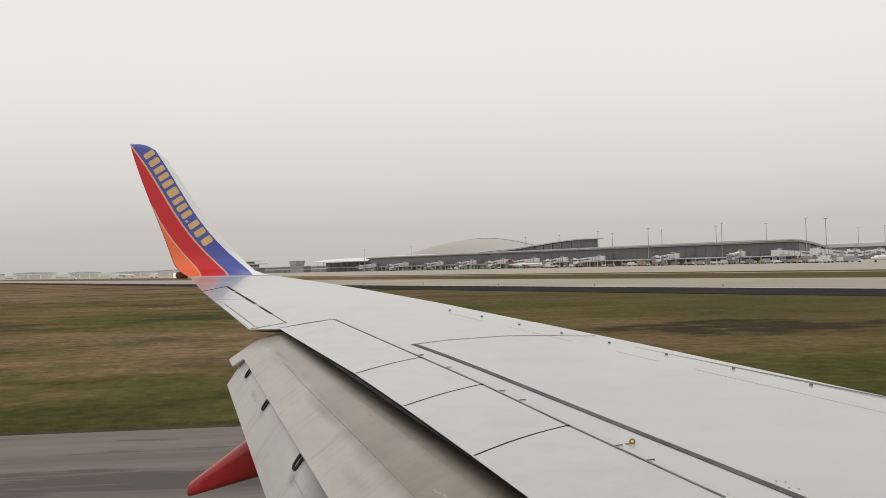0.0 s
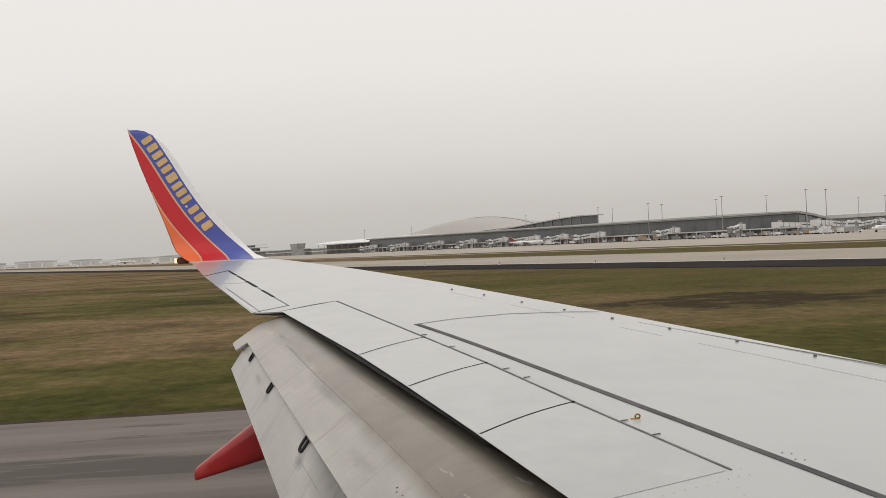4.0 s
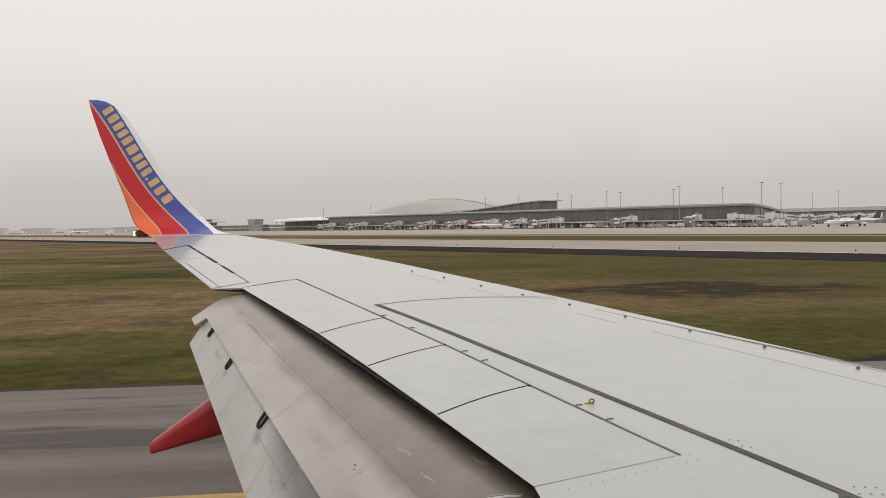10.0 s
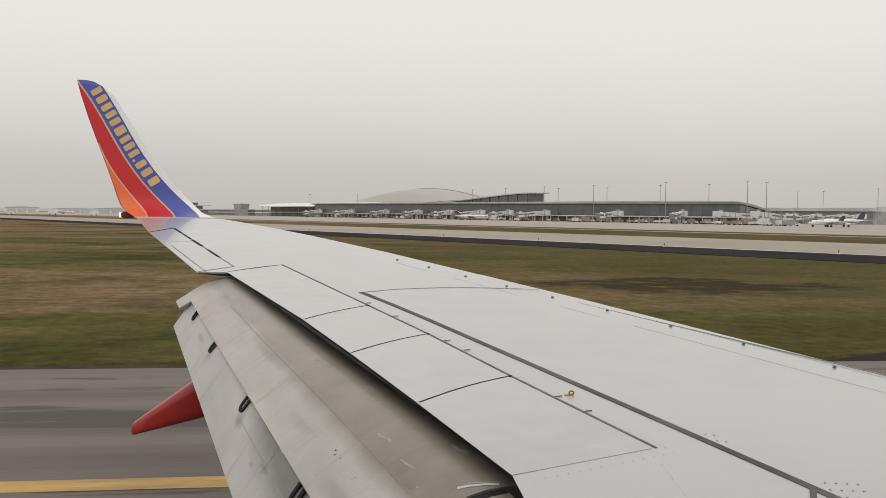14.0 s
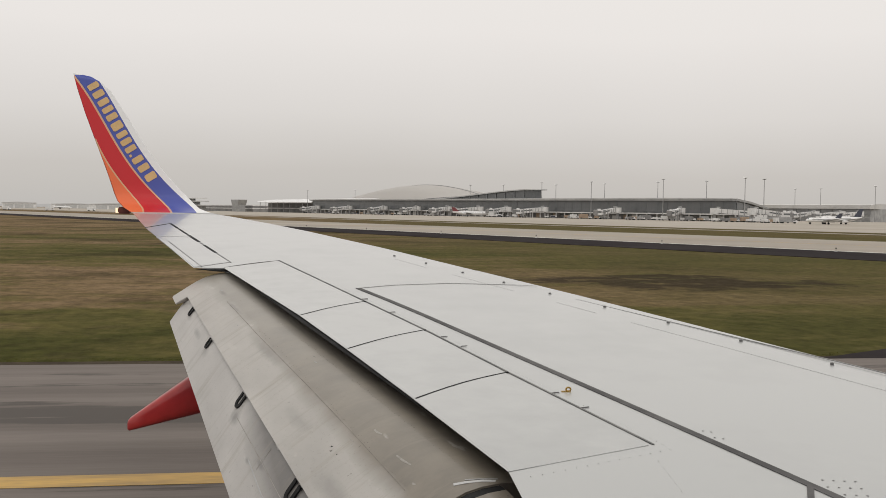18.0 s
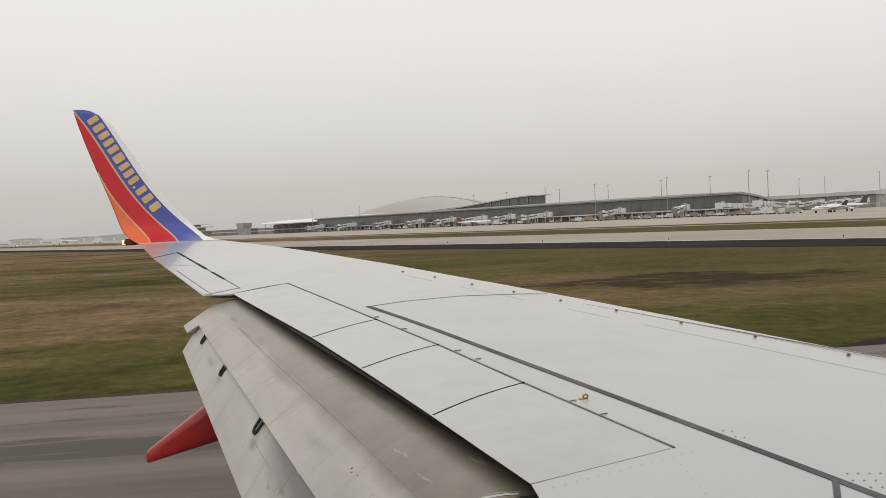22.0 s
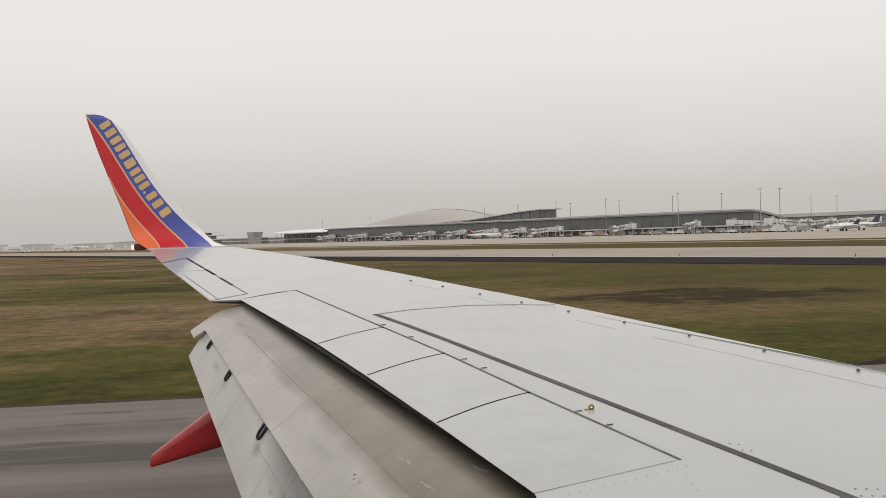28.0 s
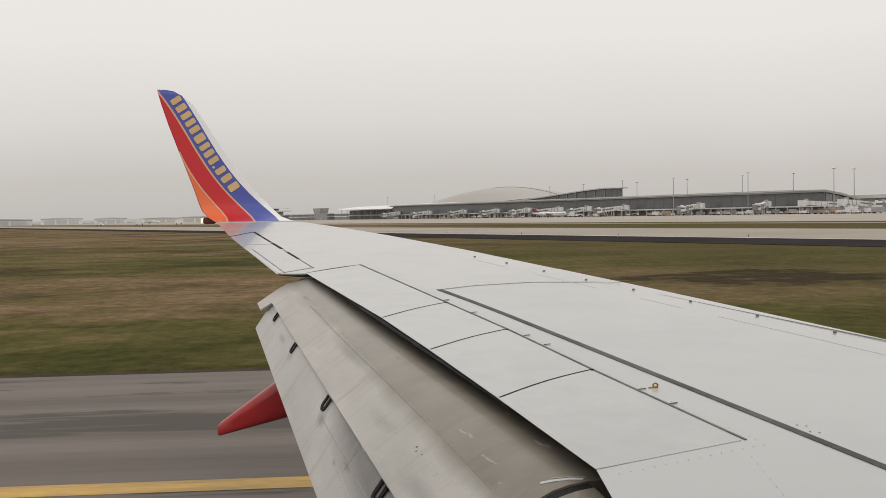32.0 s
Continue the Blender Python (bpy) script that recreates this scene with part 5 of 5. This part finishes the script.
rnd = random.Random(11)
for az, d in ((3.4, 470), (4.1, 466), (5.6, 470), (7.1, 462), (7.5, 468), (12.2, 470), (12.6, 465), (14.4, 468), (15.2, 472), (15.6, 464), (16.9, 470), (18.6, 470), (19.0, 466), (19.7, 470), (22.0, 468), (22.6, 462), (22.9, 472), (24.4, 452), (25.0, 458), (25.2, 450), (26.0, 440), (1.9, 474), (0.6, 476), (18.8, 460), (19.3, 462), (19.5, 474), (20.2, 466), (20.7, 462), (23.4, 458), (23.8, 466), (24.1, 450), (24.7, 460), (25.6, 452), (25.9, 460), (26.3, 456), (26.7, 448), (27.0, 452), (27.2, 440), (10.9, 462), (11.3, 470), (16.2, 468), (5.2, 464)):
    long, tall = rnd.choice(((6.5, 2.9), (5.0, 2.2), (9.0, 3.3), (4.2, 1.9)))
    mat = rnd.choice(("pale", "jet", "grey", "wall", "tan", "grey"))
    truck(spot(az, d, 0, rnd.uniform(-40, 20)), long, tall, mat, {"pale": "pale", "jet": "white", "grey": "grey", "wall": "dark grey", "tan": "tan"}[mat] + " apron service truck parked by the concourse", "truck")


def cart(m, mat):
    t = thing("baggage_cart", m, "small low baggage cart on the apron", "baggage cart", "baggage carts")
    bm = BM()
    box(bm, -1.5, 1.5, -0.8, 0.8, 0.5, 0.7)
    part("bed", bm, M["grey"], t)
    bm = BM()
    box(bm, -1.4, 1.4, -0.7, 0.7, 0.7, rnd.uniform(1.2, 1.9))
    part("cover", bm, M[mat], t)
    for x in (-1, 1):
        for y in (-0.75, 0.75):
            bm = BM()
            tube(bm, (x, y - 0.1, 0.28), (x, y + 0.1, 0.28), 0.28, n=8)
            part("wheel", bm, M["rubber"], t)


for k in range(44):
    cart(spot(rnd.uniform(1, 26), rnd.uniform(462, 484), 0, rnd.uniform(-90, 90)), rnd.choice(("wall", "pale", "jet_blue", "grey", "jet")))


# ---- far left: the pavilion and yard in the fog ----
def pavilion():
    t = thing("pavilion_tower", spot(-6.2, 470, 0, 0), "pale two-tier building with a wide flat canopy roof", "building")
    for z0, z1, r, mat in ((0, 7, 20, "grey"), (7, 8, 27, "fascia"), (8, 12, 13, "grey"), (12, 13.2, 24, "fascia"), (13.2, 16, 7, "pale"), (16, 17.2, 22, "jet")):
        bm = BM()
        loft(bm, [[(r * math.cos(q * math.pi / 10), 0.7 * r * math.sin(q * math.pi / 10), z) for q in range(20)] for z in (z0, z1)])
        part("canopy" if mat in ("fascia", "jet") else "storey", bm, M[mat], t)


pavilion()


def hangar(m, w, dpt, h, mat, label):
    t = thing("hangar", m, label, "hangar", "far hangars")
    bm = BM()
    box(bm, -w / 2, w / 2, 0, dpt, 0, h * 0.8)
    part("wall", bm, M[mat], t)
    bm = BM()
    loft(bm, [[(x, -1, z) for x, z in ((-w / 2 - 1, h * 0.8), (w / 2 + 1, h * 0.8), (w / 2 + 1, h * 0.86), (0, h), (-w / 2 - 1, h * 0.86))], [(x, dpt + 1, z) for x, z in ((-w / 2 - 1, h * 0.8), (w / 2 + 1, h * 0.8), (w / 2 + 1, h * 0.86), (0, h), (-w / 2 - 1, h * 0.86))]])
    part("roof", bm, M["fascia"], t)
    for k in range(3):
        bm = BM()
        box(bm, -w * 0.42 + k * w * 0.29, -w * 0.42 + k * w * 0.29 + w * 0.25, -0.4, 0, 0, h * 0.62)
        part("sliding_door", bm, M["fascia"], t)


def far_spot(az, r, heading=0.0):
    a = radians(az)
    return pose(r * math.sin(a), r * math.cos(a), 0.0, 0, 0, heading)


# No fog is built: pale wall and door colours stand in for it.
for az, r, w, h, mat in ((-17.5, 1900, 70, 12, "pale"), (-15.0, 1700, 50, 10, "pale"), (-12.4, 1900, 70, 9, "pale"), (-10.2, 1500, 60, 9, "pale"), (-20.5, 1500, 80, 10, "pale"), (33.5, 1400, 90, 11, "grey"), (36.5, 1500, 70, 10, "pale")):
    hangar(far_spot(az, r, -az), w, 30, h, mat, {"grey": "grey", "pale": "pale"}[mat] + " hangar far across the field, colours paled for fog")
for az, r in ((-12.9, 1300),):
    jet(far_spot(az, r, -8), 24, "jet", True, "white regional jet far off on the apron")
for az, r in ((-11.4, 900), (-13.5, 880), (-9.6, 940), (-15.6, 900), (-8.6, 960), (-7.4, 980)):
    truck(far_spot(az, r, rnd.uniform(-30, 30)), 7.0, 3.0, "jet", "white truck far off on the apron", "truck")


# ---- taxiway lights, runway lights, signs and markings ----
def edge_light(m, mat_cap, label):
    t = thing("edge_light", m, label, "airfield light", "airfield edge lights")
    bm = BM()
    tube(bm, (0, 0, -0.02), (0, 0, 0.03), 0.17, n=14)
    part("base_plate", bm, M["pale"], t)
    bm = BM()
    tube(bm, (0, 0, 0.03), (0, 0, 0.30), 0.03)
    part("stake", bm, M["yellow" if mat_cap == "white" else "line"], t)
    bm = BM()
    loft(bm, [[(k * math.cos(q * math.pi / 5), k * math.sin(q * math.pi / 5), z) for q in range(10)] for k, z in ((0.04, 0.28), (0.065, 0.31), (0.065, 0.39), (0.03, 0.44))])
    part("lens", bm, M[mat_cap], t)


for i in range(13):
    edge_light(field(-300 + 26 * i - 0.5, 99.4), "dark", "dark blue taxiway edge light on a short stake")
for x in (-72.0, -12.6, 47.0):
    edge_light(pose(x, 23.4, 0.0), "white", "white runway edge light on an orange stake")


def sign(m, mat, w):
    t = thing("airfield_sign", m, "black-cased airfield sign on short legs in the grass", "sign", "airfield signs")
    bm = BM()
    box(bm, -w / 2, w / 2, -0.14, 0.14, 0.35, 1.25)
    bmesh.ops.bevel(bm, geom=bm.edges[:], offset=0.03, segments=2, affect="EDGES")
    part("case", bm, M["dark"], t)
    bm = BM()
    box(bm, -w / 2 + 0.08, w / 2 - 0.08, -0.155, -0.14, 0.43, 1.17)
    face = part("sign_face", bm, M[mat], t)
    for k in range(2):
        bm = BM()
        box(bm, -0.1 - 0.5 * k * w / 3 + 0.1, 0.1 - 0.5 * k * w / 3 + 0.1, -0.162, -0.156, 0.6, 1.0)
        part("sign_bar", bm, M["dark"], face)
    for x in (-w / 2 + 0.2, w / 2 - 0.2):
        bm = BM()
        tube(bm, (x, 0, -0.06), (x, 0, 0.36), 0.05)
        part("leg", bm, M["steel"], t)


def guard_light(m):
    t = thing("guard_light", m, "yellow runway guard light with two black-hooded lamps", "airfield light", "runway guard lights")
    bm = BM()
    box(bm, -0.32, 0.32, -0.12, 0.12, 0.28, 0.66)
    bmesh.ops.bevel(bm, geom=bm.edges[:], offset=0.03, segments=2, affect="EDGES")
    part("case", bm, M["yellow"], t)
    for k in (-0.16, 0.16):
        bm = BM()
        tube(bm, (k, -0.10, 0.47), (k, -0.22, 0.47), 0.13, 0.15, n=14, caps=False)
        bmesh.ops.solidify(bm, geom=bm.faces[:], thickness=0.01)
        hood = part("lamp_hood", bm, M["dark"], t)
        bm = BM()
        tube(bm, (k, -0.13, 0.47), (k, -0.14, 0.47), 0.12, n=14)
        part("lamp_lens", bm, M["pale"], hood)
    for k in (-0.2, 0.2):
        bm = BM()
        tube(bm, (k, 0, -0.06), (k, 0, 0.3), 0.04)
        part("leg", bm, M["yellow"], t)


guard_light(pose(24.5, 29.6, 0, 0, 0, 100))
guard_light(pose(-30, 28, 0, 0, 0, 100))
bm = BM()
box(bm, -2600, 30, 123, 123.4, 0.016, 0.020)
solid("taxiway_centre_line", bm, M["yellow"], FIELD, "yellow painted taxiway centre line", "marking", kind="structure")
sign(pose(-34, 36, 0, 0, 0, 80), "yellow", 2.0)
sign(pose(-66, 37, 0, 0, 0, 82), "white", 1.4)
sign(pose(46, 33, 0, 0, 0, 85), "yellow", 2.4)


def marking(name, x0, x1, y0, y1, mat, label):
    bm = BM()
    box(bm, x0, x1, y0, y1, 0.002, 0.006)
    solid(name, bm, M[mat], I4, label, "marking", kind="structure")


marking("edge_stripe", -420, -24, 18.9, 19.8, "white", "white painted runway edge stripe")
bm = BM()
box(bm, -2600, 30, 100.3, 100.8, 0.014, 0.018)
solid("taxiway_edge_line", bm, M["white"], FIELD, "thin pale painted taxiway edge line", "marking", kind="structure")
marking("lead_line", -60, 60, 14.25, 14.85, "yellow", "yellow painted lead-off line")


def hold_marking():
    t = thing("hold_marking", pose(24, 12, 0.006), "black panel with yellow ladder bars on the pavement", "marking", kind="structure")
    bm = BM()
    box(bm, -3.2, 3.2, -9, 9, -0.004, 0.0)
    part("panel", bm, M["tar"], t)
    for k in range(9):
        for x in (-1.6, 1.6):
            bm = BM()
            box(bm, x - 1.0, x + 1.0, -8.4 + 2 * k, -7.4 + 2 * k, 0.0005, 0.004)
            part("yellow_bar", bm, M["yellow"], t)


hold_marking()


# ---- loose grass on the verge ----
def tufts():
    r = random.Random(3)
    vs, fs = [], []
    for k in range(4000):
        y = 25.95 + 0.9 * r.random() ** 2
        x = r.uniform(-0.45, 0.80) * y
        h = r.uniform(0.01, 0.03)
        a = r.uniform(0, math.pi)
        w = r.uniform(0.01, 0.03)
        cx, sx = math.cos(a) * w, math.sin(a) * w
        lx, ly = r.uniform(-0.05, 0.05), r.uniform(0.0, 0.08)
        b = len(vs)
        vs += [(x - cx, y - sx, -0.06), (x + cx, y + sx, -0.06), (x + lx, y + ly, h - 0.06)]
        fs.append((b, b + 1, b + 2))
    me = bpy.data.meshes.new("grass_tufts")
    me.from_pydata(vs, [], fs)
    me.materials.append(M["grass"])
    tagged(new("grass_tufts", me), "short dry grass tufts on the verge", "grass", kind="stuff")


tufts()

# ---- backdrop of far trees: an even glow stands in for the fog ----
def backdrop():
    m, n, l, b = material("tree_haze_glow", 1.0)
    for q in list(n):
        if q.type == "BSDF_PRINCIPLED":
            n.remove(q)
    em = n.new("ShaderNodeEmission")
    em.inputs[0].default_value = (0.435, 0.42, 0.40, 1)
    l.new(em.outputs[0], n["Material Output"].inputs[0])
    bm = BM()
    rnd = random.Random(4)
    k = 360
    lo, hi = [], []
    for i in range(k):
        a = 2 * math.pi * i / k
        z = 9 + 7 * noise.noise((4 * math.cos(a), 4 * math.sin(a), 2)) + 4 * noise.noise((25 * math.cos(a), 25 * math.sin(a), 7)) + rnd.uniform(0, 3)
        lo.append(bm.verts.new((3900 * math.cos(a), 3900 * math.sin(a), -1)))
        hi.append(bm.verts.new((3900 * math.cos(a), 3900 * math.sin(a), max(4, z))))
    for i in range(k):
        j = (i + 1) % k
        bm.faces.new((lo[i], lo[j], hi[j], hi[i]))
    solid("backdrop", bm, m, I4, "far tree line glowing evenly in place of fog", "backdrop", kind="structure")


backdrop()
